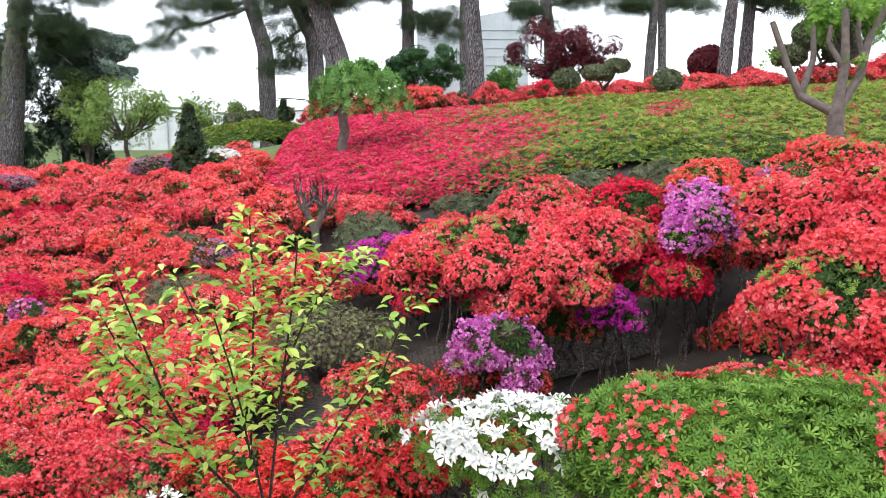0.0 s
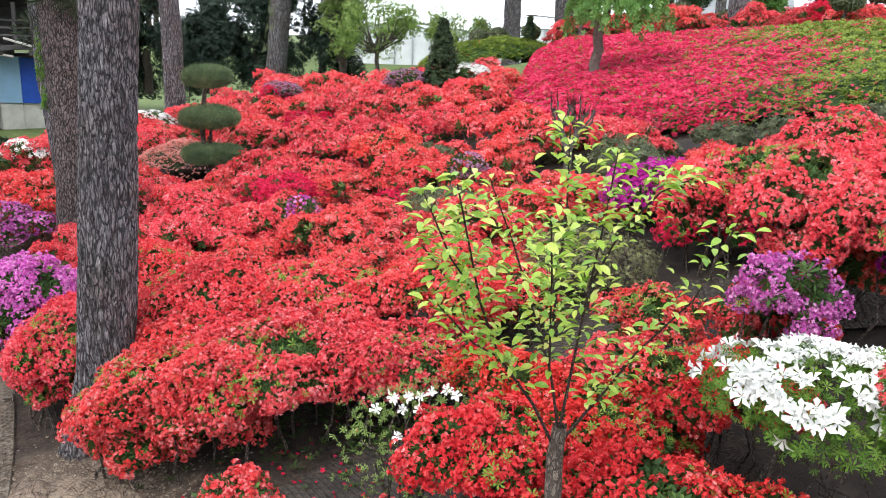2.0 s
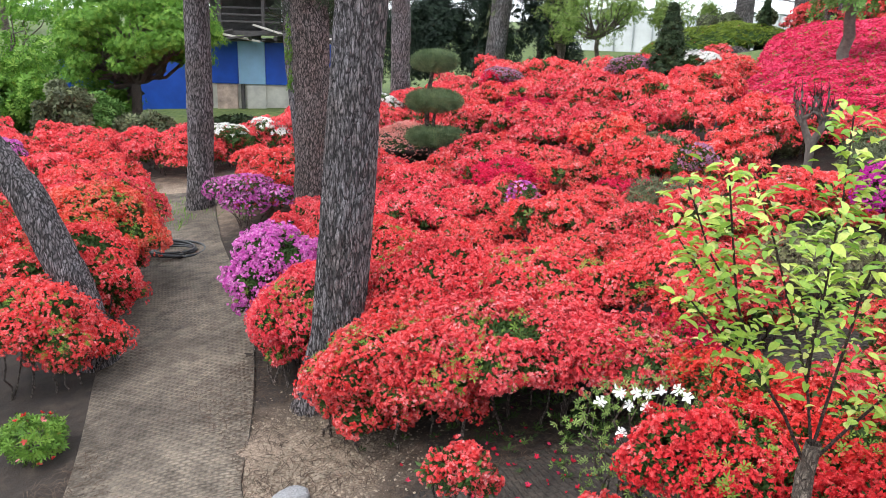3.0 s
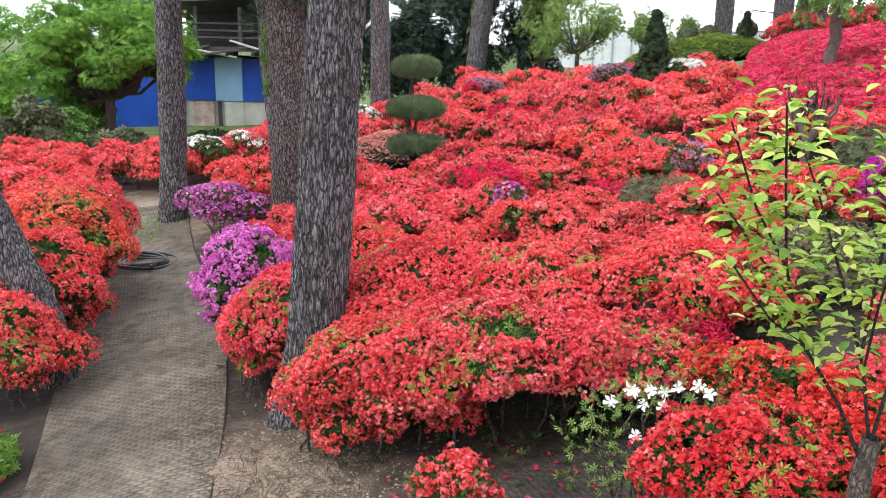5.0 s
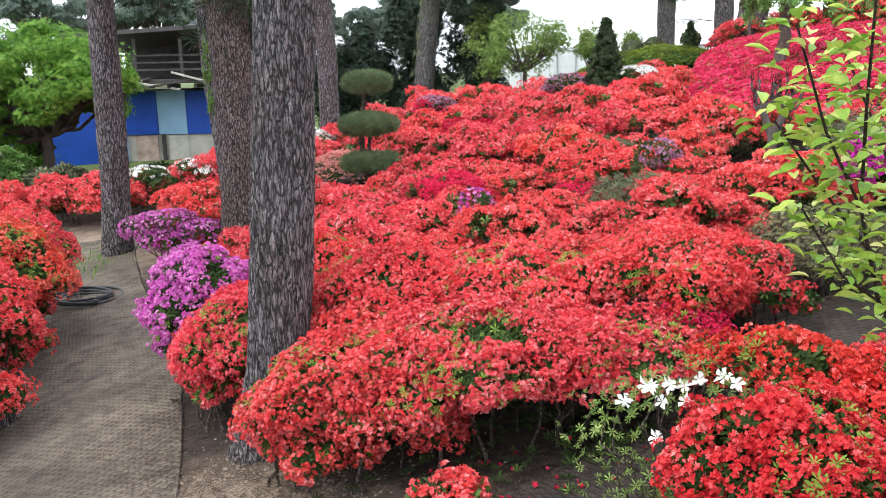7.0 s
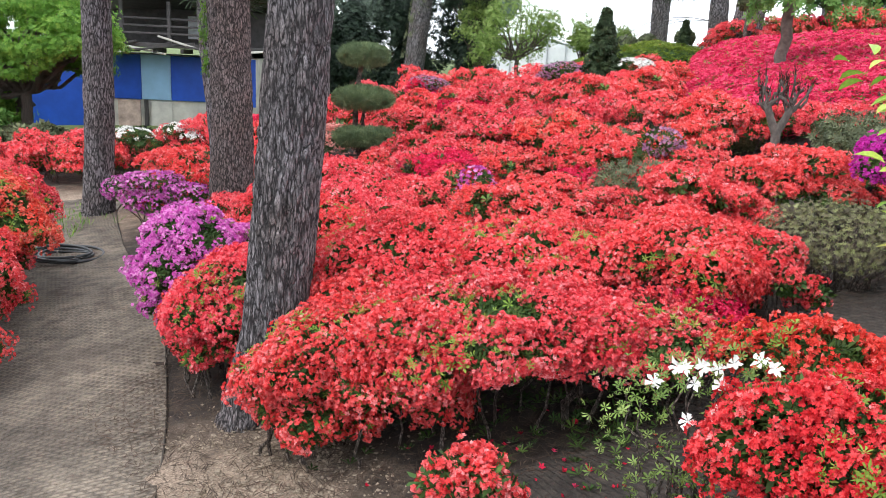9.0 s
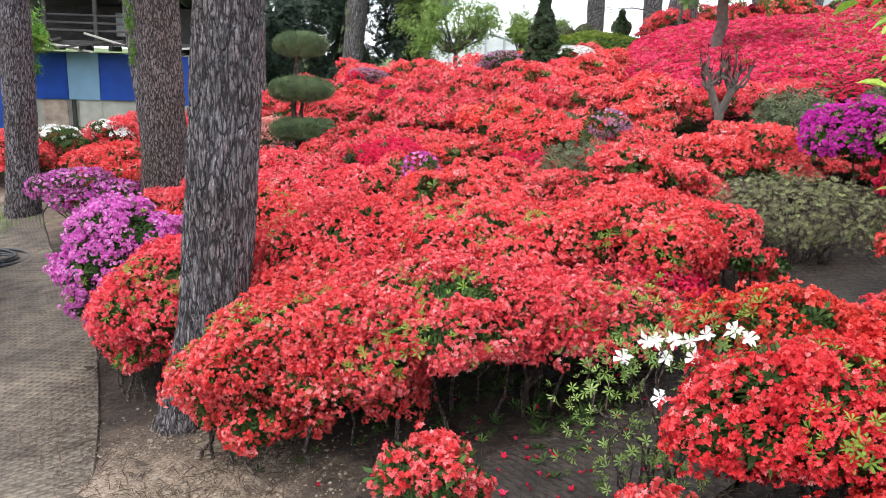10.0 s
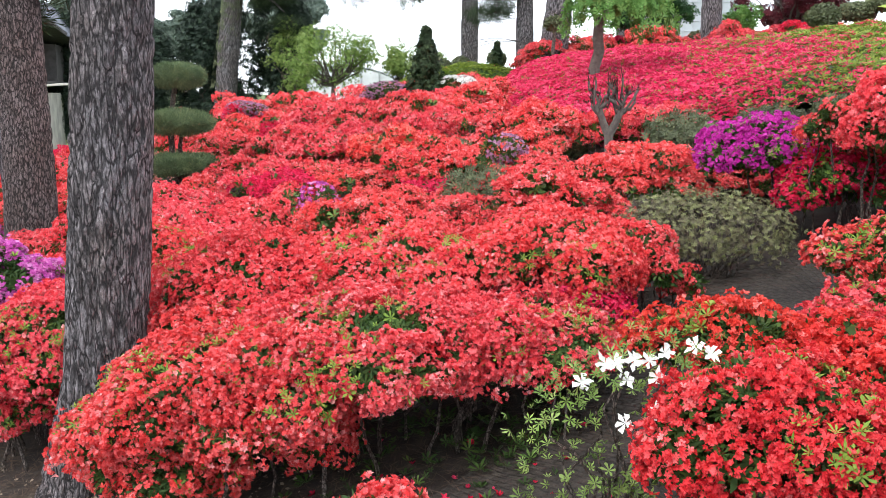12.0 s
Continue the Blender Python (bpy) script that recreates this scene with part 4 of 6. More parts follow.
far_pine("slim leaning pine on the terrace", [(6.09, 24.55), (6.2, 24.55, 4.2), (6.26, 24.55, 5.15)], 0.13, [(0.6, (5.0, 24.5, 4.9))])
far_pine("slim pine on the terrace", [(6.59, 24.58), (6.5, 24.58, 4.3), (6.47, 24.58, 5.15)], 0.11, [(0.6, (7.6, 24.5, 5.1))])
far_pine("pale straight pine on the terrace", [(5.9, 17.36), (5.97, 17.36, 3.3), (6.04, 17.36, 4.11)], 0.13, [(0.75, (7.2, 17.6, 4.9))])
far_pine("pale pine beside another on the terrace", [(6.72, 18.39), (6.75, 18.39, 3.4), (6.79, 18.39, 4.26)], 0.13, [(0.6, (8.2, 18.3, 4.0)), (0.65, (7.6, 18.3, 4.5))])
ivy_tree = far_pine("leaning ivy-clad tree beside dark junipers", [(-10.99, 20.29), (-10.58, 20.29, 2.92), (-10.3, 20.29, 4.53)], 0.25, [(0.66, (-8.7, 20.3, 3.7)), (0.7, (-8.6, 20.2, 4.7)), (0.62, (-9.2, 20.4, 3.0))])
P = np.array([(-10.99 + 0.69 * s, 20.29, 0.6 + 3.9 * s) for s in RT.uniform(0.12, 1.0, 420)])
A = RT.uniform(0, 6.28, 420)
N = np.stack([np.cos(A), np.sin(A), 0.2 * np.ones(420)], 1)
V, F = scatter(ROSETTE_FAR, P + N * 0.25 - np.array(ivy_tree.location), N, RT.uniform(0.04, 0.075, 420), RT)
tagged(part("ivy", mesh_np("ivy", V, F), M_GREY, ivy_tree, "green ivy leaves up the trunk"), kind="stuff")

def clipped_tree(label, x, y, balls, leaf, size=0.06, category="topiary", density=420, lean=0.0, base=None):
    """A clipped tree: a bare stem with rounded pads of leaves. balls: (dx, dy, z, rx, rz) over the foot."""
    z0 = gz(x, y) if base is None else base
    root = thing("clipped_tree", label, category, "clipped trees")
    root.location = (x, y, z0)
    main = max(balls, key=lambda q: q[2])
    V, F = tube(wander((0, 0, -0.1), (main[0], main[1], main[2]), RT, 6, 0.12), np.linspace(0.05, 0.025, 6), 7)
    part("trunk", mesh_np("trunk", V, F), M_TWIG, root, smooth=True)
    for dx, dy, z, r, rz in balls:
        if (dx, dy) != (main[0], main[1]):
            V, F = tube(wander((main[0] * 0.4, main[1] * 0.4, z * 0.55), (dx, dy, z), RT, 4, 0.1), np.linspace(0.03, 0.015, 4), 5)
            part("branch", mesh_np("branch", V, F), M_TWIG, root)
        r, rz = r * (0.72 if leaf is M_GREY else 1), rz * (0.72 if leaf is M_GREY else 1)
        P, N = pad_points([(dx, dy, z, r, r, rz)], density, RT, low=-0.8, swell=0.08, seed=int(RT.randint(999)))
        P2, N2 = pad_points([(dx, dy, z, r * 0.86, r * 0.86, rz * 0.8)], density, RT, low=-0.95)
        P, N = np.concatenate([P, P2]), np.concatenate([N, N2])
        V, F = scatter(ROSETTE_FAR if leaf is not M_BLUEPINE else TUFT, P, N + RT.normal(0, 0.35, N.shape), size * RT.uniform(0.7, 1.3, len(P)), RT)
        tagged(part("pad", mesh_np("pad", V, F), leaf, root), kind="stuff")
    return root


for x, y, balls, leaf, lab in [
        (0.45, 16.6, [(0, 0, 0.55, 0.2, 0.14)], M_GREY, "small clipped ball tree on the terrace"),
        (-0.35, 16.5, [(0, 0, 0.75, 0.22, 0.14), (0.3, 0, 0.5, 0.16, 0.1)], M_GREY, "small clipped ball tree on the terrace"),
        (5.93, 18.41, [(0, 0, 0.95, 0.4, 0.36)], M_MAPLE, "dark purple clipped ball tree"),
        (2.3, 15.4, [(0, 0, 0.75, 0.3, 0.2)], M_GREY, "clipped olive-green pad tree"),
        (3.1, 16.6, [(0, 0, 0.85, 0.36, 0.18), (0.4, 0, 1.0, 0.3, 0.16)], M_GREY, "clipped dark pad tree"),
        (4.2, 15.4, [(0, 0, 0.6, 0.32, 0.24)], M_GREY, "clipped olive-green pad tree"),
        (-4.75, 18.5, [(0, 0, 0.75, 0.26, 0.17), (0.45, 0, 0.8, 0.26, 0.17)], M_GREY, "clipped dark ball tree on the terrace"),
        (-3.4, 17.6, [(0, 0, 0.7, 0.22, 0.15)], M_GREY, "clipped dark ball tree on the terrace"),
        (-2.1, 15.6, [(0, 0, 0.95, 0.2, 0.13)], M_GREY, "clipped dark ball tree by a pine"),
        (7.3, 16.2, [(0, 0, 1.3, 0.55, 0.4), (-0.5, 0, 0.9, 0.4, 0.25), (0.5, 0, 1.0, 0.4, 0.3)], M_GREY, "rounded olive-green tree behind the pollard")]:
    clipped_tree(lab, x, y, balls, leaf, 0.07)


def leafy_tree(name, label, x, y, height, clumps, leaf, per=140, size=0.09, r0=0.07, base=None, trunk_mat=None, limbs=True, template=None, flat=0.7):
    """A tree: a trunk that splits into limbs, and a crown of many leaf clumps. clumps: (dx, dy, z, r) over the foot."""
    z0 = gz(x, y) if base is None else base
    root = thing(name, label, "tree")
    root.location = (x, y, z0)
    fork = np.array((0, 0, height * 0.32))
    V, F = tube(wander((0, 0, -0.15), fork, RT, 5, 0.06), np.linspace(r0 * 1.2, r0, 5), 9)
    part("trunk", mesh_np("trunk", V, F), trunk_mat or M_TWIG, root, smooth=True)
    P, N = [], []
    for dx, dy, z, r in clumps:
        c = np.array((dx, dy, z))
        if limbs:
            V, F = tube(wander(fork, c, RT, 6, 0.16), np.linspace(r0 * 0.55, r0 * 0.14, 6), 5)
            part("limb", mesh_np("limb", V, F), trunk_mat or M_TWIG, root)
        d = RT.normal(size=(per, 3))
        d /= np.linalg.norm(d, axis=1, keepdims=True)
        q = d * RT.uniform(0.35, 1.05, (per, 1)) ** 0.6 * (r, r, r * flat)
        q += 0.25 * r * lumps(q + c, 5 / r, 9)[:, None] * d
        P.append(q + c)
        N.append(d + (0, 0, 0.5))
    P, N = np.concatenate(P), np.concatenate(N)
    V, F = scatter(template or ROSETTE_FAR, P, N + RT.normal(0, 0.4, N.shape), size * RT.uniform(0.6, 1.3, len(P)), RT)
    tagged(part("crown", mesh_np("crown", V, F), leaf, root), kind="stuff")
    return root


def clump_cloud(n, rx, ry, z0, z1, r0, r1):
    out = []
    for _ in range(n):
        d = RT.normal(size=3)
        d /= np.linalg.norm(d)
        d *= RT.uniform(0.3, 1.0) ** 0.5
        out.append((d[0] * rx, d[1] * ry, (z0 + z1) / 2 + d[2] * (z1 - z0) / 2, RT.uniform(r0, r1)))
    return out


leafy_tree("maple_tree", "dark red Japanese maple on the terrace", 2.85, 20.44, 2.4, clump_cloud(30, 1.3, 1.0, 0.9, 2.4, 0.2, 0.34), M_MAPLE, 110, 0.06, base=2.1)
leafy_tree("broadleaf_tree", "deep green spreading tree on a thin trunk", -0.45, 17.33, 1.7, clump_cloud(26, 0.75, 0.6, 0.75, 1.75, 0.16, 0.3), M_DEEP, 110, 0.05, 0.04, flat=0.5)
leafy_tree("young_tree", "thin green young tree on the terrace", 1.25, 17.0, 1.3, clump_cloud(7, 0.28, 0.28, 0.45, 1.25, 0.12, 0.2), M_WEEP, 40, 0.07, 0.03)
leafy_tree("small_tree", "light green small tree beyond the azaleas", -7.46, 19.1, 2.1, clump_cloud(34, 1.1, 0.9, 0.7, 2.0, 0.24, 0.42), M_PALE, 150, 0.034, 0.05, base=0.6)
leafy_tree("small_tree", "light green young tree by the greenhouse", -6.17, 20.28, 1.5, clump_cloud(17, 0.55, 0.5, 0.7, 1.5, 0.2, 0.32), M_PALE, 170, 0.034, 0.05, base=0.8)
leafy_tree("small_tree", "pale green young tree by the greenhouse", -5.5, 22.29, 1.4, clump_cloud(16, 0.55, 0.45, 0.5, 1.3, 0.18, 0.3), M_PALE, 170, 0.034, 0.04, base=0.9)
leafy_tree("small_tree", "airy light green tree beside dark junipers", -9.2, 20.9, 2.9, clump_cloud(24, 0.6, 0.5, 1.0, 2.9, 0.22, 0.34), M_PALE, 150, 0.034, 0.05, base=0.5)

# the terrace lies further back: set its things out at their distance
EYE0 = Vector((0, 0, 1.6))
for o in [o for o in scene.objects if o.parent is None and o.name not in before]:
    spread = Matrix.Translation(EYE0) @ Matrix.Scale(1.3, 4) @ Matrix.Translation(-EYE0)
    o.matrix_world = spread @ o.matrix_basis
    if not o.name.startswith("pine"):
        x, y, z = o.matrix_world.translation
        o.location.z = min(z, gz(x, y)) if "small" in o.name else gz(x, y) - 0.05

leafy_tree("broadleaf_tree", "bright green tree behind the pollarded one", 9.26, 19.0, 2.34, clump_cloud(22, 1.0, 0.8, 1.34, 2.74, 0.3, 0.5), M_TREE, 150, 0.06, 0.07)
# pad pine among the red azaleas
tp = clipped_tree("cloud-pruned pine with three flat needle pads", -6.42, 9.8, [(-0.02, 0.02, 1.54, 0.29, 0.11), (0.0, 0, 1.0, 0.36, 0.1), (0.04, -0.02, 0.5, 0.37, 0.09)], M_BLUEPINE, 0.045, density=1500, base=-0.58)
RED, CORAL = labels[0], labels[1]
for i in range(70):
    x = -3.6 + 16.6 * (i + RF.uniform(-0.4, 0.4)) / 70
    y = 20.6 + RF.uniform(0, 3.5)
    put((RED, CORAL, labels[3])[RF.choice(3, p=(0.5, 0.35, 0.15))], x, y, RF.uniform(0.8, 1.2), RF.uniform(0, 360), RF.uniform(-0.1, 0.15))
for x, y, s in [(10.5, 21.0, 1.3), (11.8, 21.6, 1.4), (13, 22.4, 1.5), (9.4, 20.8, 1.2), (-2.9, 10.6, 0.85), (-2.2, 10.4, 0.8), (-3.4, 11.6, 0.85), (-3.2, 12.6, 0.85), (-3.8, 13.4, 0.8), (-3.6, 14.6, 0.8), (-4.0, 15.8, 0.8)]:
    put((RED, CORAL)[RF.randint(2)], x, y, s, RF.uniform(0, 360))

# weeping tree on the bank
wz = gz(-1.57, 13.05)
wt = thing("weeping_tree", "small weeping tree with a bright green umbrella crown", "tree")
wt.location = (-1.57, 13.05, wz)
top = 2.42 - wz
V, F = join([tube(wander((0, 0, -0.1), (-0.03, 0, top - 0.55), RT, 6, 0.08), np.linspace(0.09, 0.075, 6), 9), tube(wander((-0.03, 0, top - 0.62), (-0.18, 0, top - 0.1), RT, 4, 0.1), np.linspace(0.05, 0.03, 4), 7), tube(wander((-0.03, 0, top - 0.66), (0.2, 0, top - 0.1), RT, 4, 0.1), np.linspace(0.06, 0.03, 4), 7)])
part("trunk", mesh_np("trunk", V, F), M_STUB, wt, smooth=True)
P, N = [], []
for k in range(120):
    a, q = RT.uniform(0, 6.28), math.sqrt(RT.rand())
    ex, ey = 0.7 * q * math.cos(a) + 0.24, 0.62 * q * math.sin(a)
    zt = top + 0.12 - 0.32 * q * q
    for j in range(12):
        P.append((ex * (1 + 0.02 * j), ey * (1 + 0.02 * j), zt - j * 0.04 * RT.uniform(0.6, 1.2) * (0.5 + 0.7 * q)))
        N.append((math.cos(a) * q + 0.2, math.sin(a) * q, 0.15))
P, N = np.array(P), np.array(N)
V, F = scatter(ROSETTE_FAR, P + RT.normal(0, 0.02, P.shape), N + RT.normal(0, 0.3, N.shape), RT.uniform(0.04, 0.075, len(P)), RT)
tagged(part("crown", mesh_np("crown", V, F), M_WEEP, wt, "hanging bright green leaves"), kind="stuff")

# bare pollarded tree on the right of the bank, and a stubby one among the azaleas
pz = gz(3.63, 7.53)
pt = thing("pollarded_tree", "pruned grey tree with bare upswept branches and few shoots", "tree")
pt.location = (3.63, 7.53, pz)
b0 = 1.72 - pz
V, F = tube([(0, 0, -0.15), (0.01, 0, b0 * 0.5), (0, 0, b0)], [0.085, 0.075, 0.075], 12)
part("trunk", mesh_np("trunk", V, F), M_STUB, pt, smooth=True)
for pts, r in [([(0, 0, b0 - 0.05), (-0.3, 0.1, b0 + 0.12), (-0.42, 0.15, b0 + 0.4), (-0.56, 0.2, b0 + 0.8)], 0.045), ([(-0.3, 0.1, b0 + 0.12), (-0.2, 0.1, b0 + 0.45), (-0.22, 0.1, b0 + 0.75)], 0.035),
               ([(0, 0, b0 - 0.05), (0.05, 0, b0 + 0.4), (0.04, 0.05, b0 + 0.9)], 0.05), ([(0, 0, b0 - 0.03), (0.22, 0.05, b0 + 0.3), (0.3, 0.1, b0 + 0.62), (0.45, 0.12, b0 + 0.92)], 0.045),
               ([(0.05, 0, b0 + 0.35), (-0.1, 0.05, b0 + 0.6), (-0.08, 0.05, b0 + 0.75)], 0.03), ([(0.25, 0.06, b0 + 0.4), (0.17, 0.06, b0 + 0.7), (0.2, 0.1, b0 + 0.9)], 0.028)]:
    V, F = tube(pts, np.linspace(r, r * 0.6, len(pts)), 8)
    part("branch", mesh_np("branch", V, F), M_STUB, pt, smooth=True)
P = np.concatenate([RT.normal((0.15, 0.0, b0 + 0.35), 0.05, (14, 3)), RT.normal((0.3, 0.1, b0 + 1.0), (0.25, 0.2, 0.12), (170, 3)), RT.normal((-0.56, 0.2, b0 + 0.5), 0.03, (8, 3))])
V, F = scatter(ROSETTE_FAR, P, RT.normal(0, 1, P.shape) + (0, 0, 0.6), RT.uniform(0.03, 0.06, len(P)), RT)
tagged(part("young_growth", mesh_np("shoots", V, F), M_TREE, pt, "light green young shoots"), kind="stuff")

sz = gz(-1.38, 8.6)
st = thing("pollarded_shrub", "cut-back dark shrub with thick bare stubs", "shrub")
st.location, st.scale = (-1.38, 8.6, sz), (0.58, 0.58, 1.0)
V, F = tube([(0, 0, -0.1), (0.01, 0, 0.25), (0, 0, 0.52 - sz)], [0.085, 0.07, 0.075], 12)
part("trunk", mesh_np("trunk", V, F), M_STUB, st, smooth=True)
for arm in (-1, 1):
    fork = np.array((0.17 * arm, 0.03 * arm, 0.68 - sz))
    V, F = tube([(0, 0, 0.44 - sz), (0.09 * arm, 0.01, 0.55 - sz), fork], [0.062, 0.055, 0.052], 10)
    limb = part("limb", mesh_np("limb", V, F), M_STUB, st, smooth=True)
    for k in range(10):
        a = math.radians(-85 + 19 * k) + RT.uniform(-0.2, 0.2)
        ln = RT.uniform(0.1, 0.3)
        tip = fork + (ln * math.sin(a) * 0.95, RT.uniform(-0.16, 0.16), ln * (0.45 + 0.55 * math.cos(a)))
        V, F = tube(wander(fork - (0, 0, 0.03), tip, RT, 5, 0.25), [0.026, 0.02, 0.017, 0.015, 0.02], 8)
        part("stub", mesh_np("stub", V, F), M_STUB, limb, smooth=True)
        for q in range(6):
            t0 = tip + RT.normal(0, 0.012, 3)
            V, F = tube([t0, t0 + RT.normal(0, 0.03, 3) + (0, 0, RT.uniform(0.04, 0.09))], [0.005, 0.003], 5)
            part("twig", mesh_np("twig", V, F), M_SAPTWIG, limb)

# dark columnar junipers
for x, y, h, w in [(-13.5, 21.6, 2.3, 0.7), (-12.6, 22.4, 3.3, 0.8), (-11.6, 21.8, 3.9, 0.8), (-10.5, 22.6, 4.6, 0.9), (-9.7, 22.2, 3.6, 0.6), (-14.2, 21.6, 1.8, 0.6), (-14.1, 19.2, 3.2, 0.9), (-15.2, 19.5, 2.6, 0.8)]:
    cl = []
    for k in range(34):
        s = RT.uniform(0.03, 1)
        a = RT.uniform(0, 6.28)
        q = w * (1 - s ** 2.2) ** 0.7 * RT.uniform(0.5, 1.0)
        cl.append((q * math.cos(a), q * math.sin(a), h * s, RT.uniform(0.22, 0.4)))
    jt = leafy_tree("juniper", "dark green columnar juniper", x * 1.25, y * 1.25, h, cl, M_JUNIPER, 210, 0.055, 0.1, base=-0.4, limbs=False, flat=1.5)
    jt.scale = (1.25, 1.25, 1.25)
for x, y, h, w, lab in [(-4.35, 13.95, 1.5, 0.44, "small dark conifer with pointed top"), (-4.3, 22.0, 1.6, 0.25, "small pointed conifer by the greenhouse")]:
    cl = [(w * (1.02 - s) * math.cos(2.4 * k) * 0.75, w * (1.02 - s) * math.sin(2.4 * k) * 0.75, 0.1 + h * s, 0.05 + 0.17 * (1 - s)) for k, s in enumerate(np.linspace(0, 1, 60) ** 0.85)]
    leafy_tree("conifer", lab, x, y, h, cl, M_NEEDLE, 55, 0.045, 0.05, limbs=False, base=min(gz(x, y), 0.45))


# ---------------------------------------------------------------- ground cover on the bank
def cover(name, label, x0, x1, y0, y1, lift, inside, blooms, leaf, petal, rng, leaves=230, flowers=330, lsize=0.05, fsize=0.03):
    """A close carpet of low shrubs: a dark sheet stands for the stems and shade, leaves over it and blossoms where
    blooms() says so.
    """
    root = thing(name, label, "ground cover")
    xs, ys = np.arange(x0, x1, 0.16), np.arange(y0, y1, 0.16)
    X, Y = np.meshgrid(xs, ys, indexing="ij")
    w = inside(X, Y)
    Z = ground(X, Y) + lift * np.sqrt(np.clip(w, 0, 1)) - 0.03
    B = np.stack([X, Y, Z], -1).reshape(-1, 3)
    B[:, 2] += 0.03 * lumps(B * (1, 1, 0), 7, 3)
    idx = np.arange(X.size).reshape(X.shape)
    Fq = np.stack([idx[:-1, :-1], idx[1:, :-1], idx[1:, 1:], idx[:-1, 1:]], -1).reshape(-1, 4)
    Fq = Fq[(w.ravel()[Fq] > 0.02).all(1)]
    # one dark leaf-coloured sheet in place of the shade between the shrubs
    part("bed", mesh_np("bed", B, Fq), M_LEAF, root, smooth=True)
    n = int((x1 - x0) * (y1 - y0) * leaves)
    for k, (dens, size, mat, temp) in enumerate(((leaves, lsize, leaf, ROSETTE_FAR), (flowers, fsize, petal, FLOWER_TINY))):
        n = int((x1 - x0) * (y1 - y0) * dens)
        x, y = rng.uniform(x0, x1, n), rng.uniform(y0, y1, n)
        w = inside(x, y)
        keep = (w > 0.03) & (x < 0.62 * y + 0.5)
        if k:
            keep &= rng.rand(n) < blooms(x, y)
        else:
            keep &= rng.rand(n) > 0.72 * blooms(x, y)
        x, y, w = x[keep], y[keep], w[keep]
        P = np.stack([x, y, ground(x, y) + lift * np.sqrt(w)], 1)
        P[:, 2] += 0.03 * lumps(P * (1, 1, 0), 7, 3) + rng.normal(0, 0.015, len(P)) + 0.02 * k + 0.035 * lumps(P * (1, 1, 0), 17, 6)
        e = 0.1
        Nn = np.stack([-(ground(x + e, y) - ground(x - e, y)) / (2 * e), -(ground(x, y + e) - ground(x, y - e)) / (2 * e), np.ones(len(x))], 1)
        V, F = scatter(temp, P, Nn + rng.normal(0, 0.35, Nn.shape), size * rng.uniform(0.7, 1.3, len(P)), rng)
        tagged(part("blossoms" if k else "leaves", mesh_np("cover", V, F), mat, root), kind="stuff")
    return root


def bank_inside(x, y):
    return np.clip((x + 2.6 + 0.12 * (y - 10)) / 0.6, 0, 1) * np.clip((y - 10.2) / 0.6, 0, 1) * np.clip((20.6 - y) / 0.6, 0, 1)


def bank_blooms(x, y):
    p = np.stack([x, y, 0 * x], -1).reshape(-1, 3)
    patch = lumps(p, 0.9, 12).reshape(np.shape(x))
    spot = lumps(p, 3.4, 13).reshape(np.shape(x))
    b = 1.0 - smooth01((x - 0.3 + 0.22 * (y - 9.5) + 0.9 * patch + 0.6 * spot) / 2.6)
    return np.clip(b * 1.02 + 0.5 * np.clip(spot - 0.55, 0, 1) - 0.02, 0.015, 1.0)


RC = np.random.RandomState(31)
M_ROSE = petal_mat("petal_rose", [(0, (0.46, 0.01, 0.05)), (0.6, (0.72, 0.032, 0.12)), (1, (0.84, 0.15, 0.26))])
cover("azalea_bank", "clipped azalea bank, crimson flowers fading into green", -4.6, 12, 10.0, 20.8, 0.3, bank_inside, bank_blooms, M_COVER, M_ROSE, RC, 480, 1500, 0.042, 0.028)
cover("hedge_mound", "low clipped green hedge mound", -7.8, -3.2, 19.6, 24.4, 0.75, lambda x, y: np.clip(1 - ((x + 5.5) / 1.9) ** 2 - ((y - 22.0) / 1.7) ** 2, 0, 1), lambda x, y: 0.03 + 0 * x, M_COVER, M_RED, RC, 600, 100, 0.04)
cover("azalea_mat", "low pale pink azalea mat in the bed", -8.6, -6.3, 9.4, 11.4, 0.5, lambda x, y: np.clip(1 - ((x + 7.4) / 0.85) ** 2 - ((y - 10.4) / 0.7) ** 2, 0, 1), lambda x, y: 0.9 + 0 * x, M_GREY, M_PINK, RC, 300, 900, 0.04)


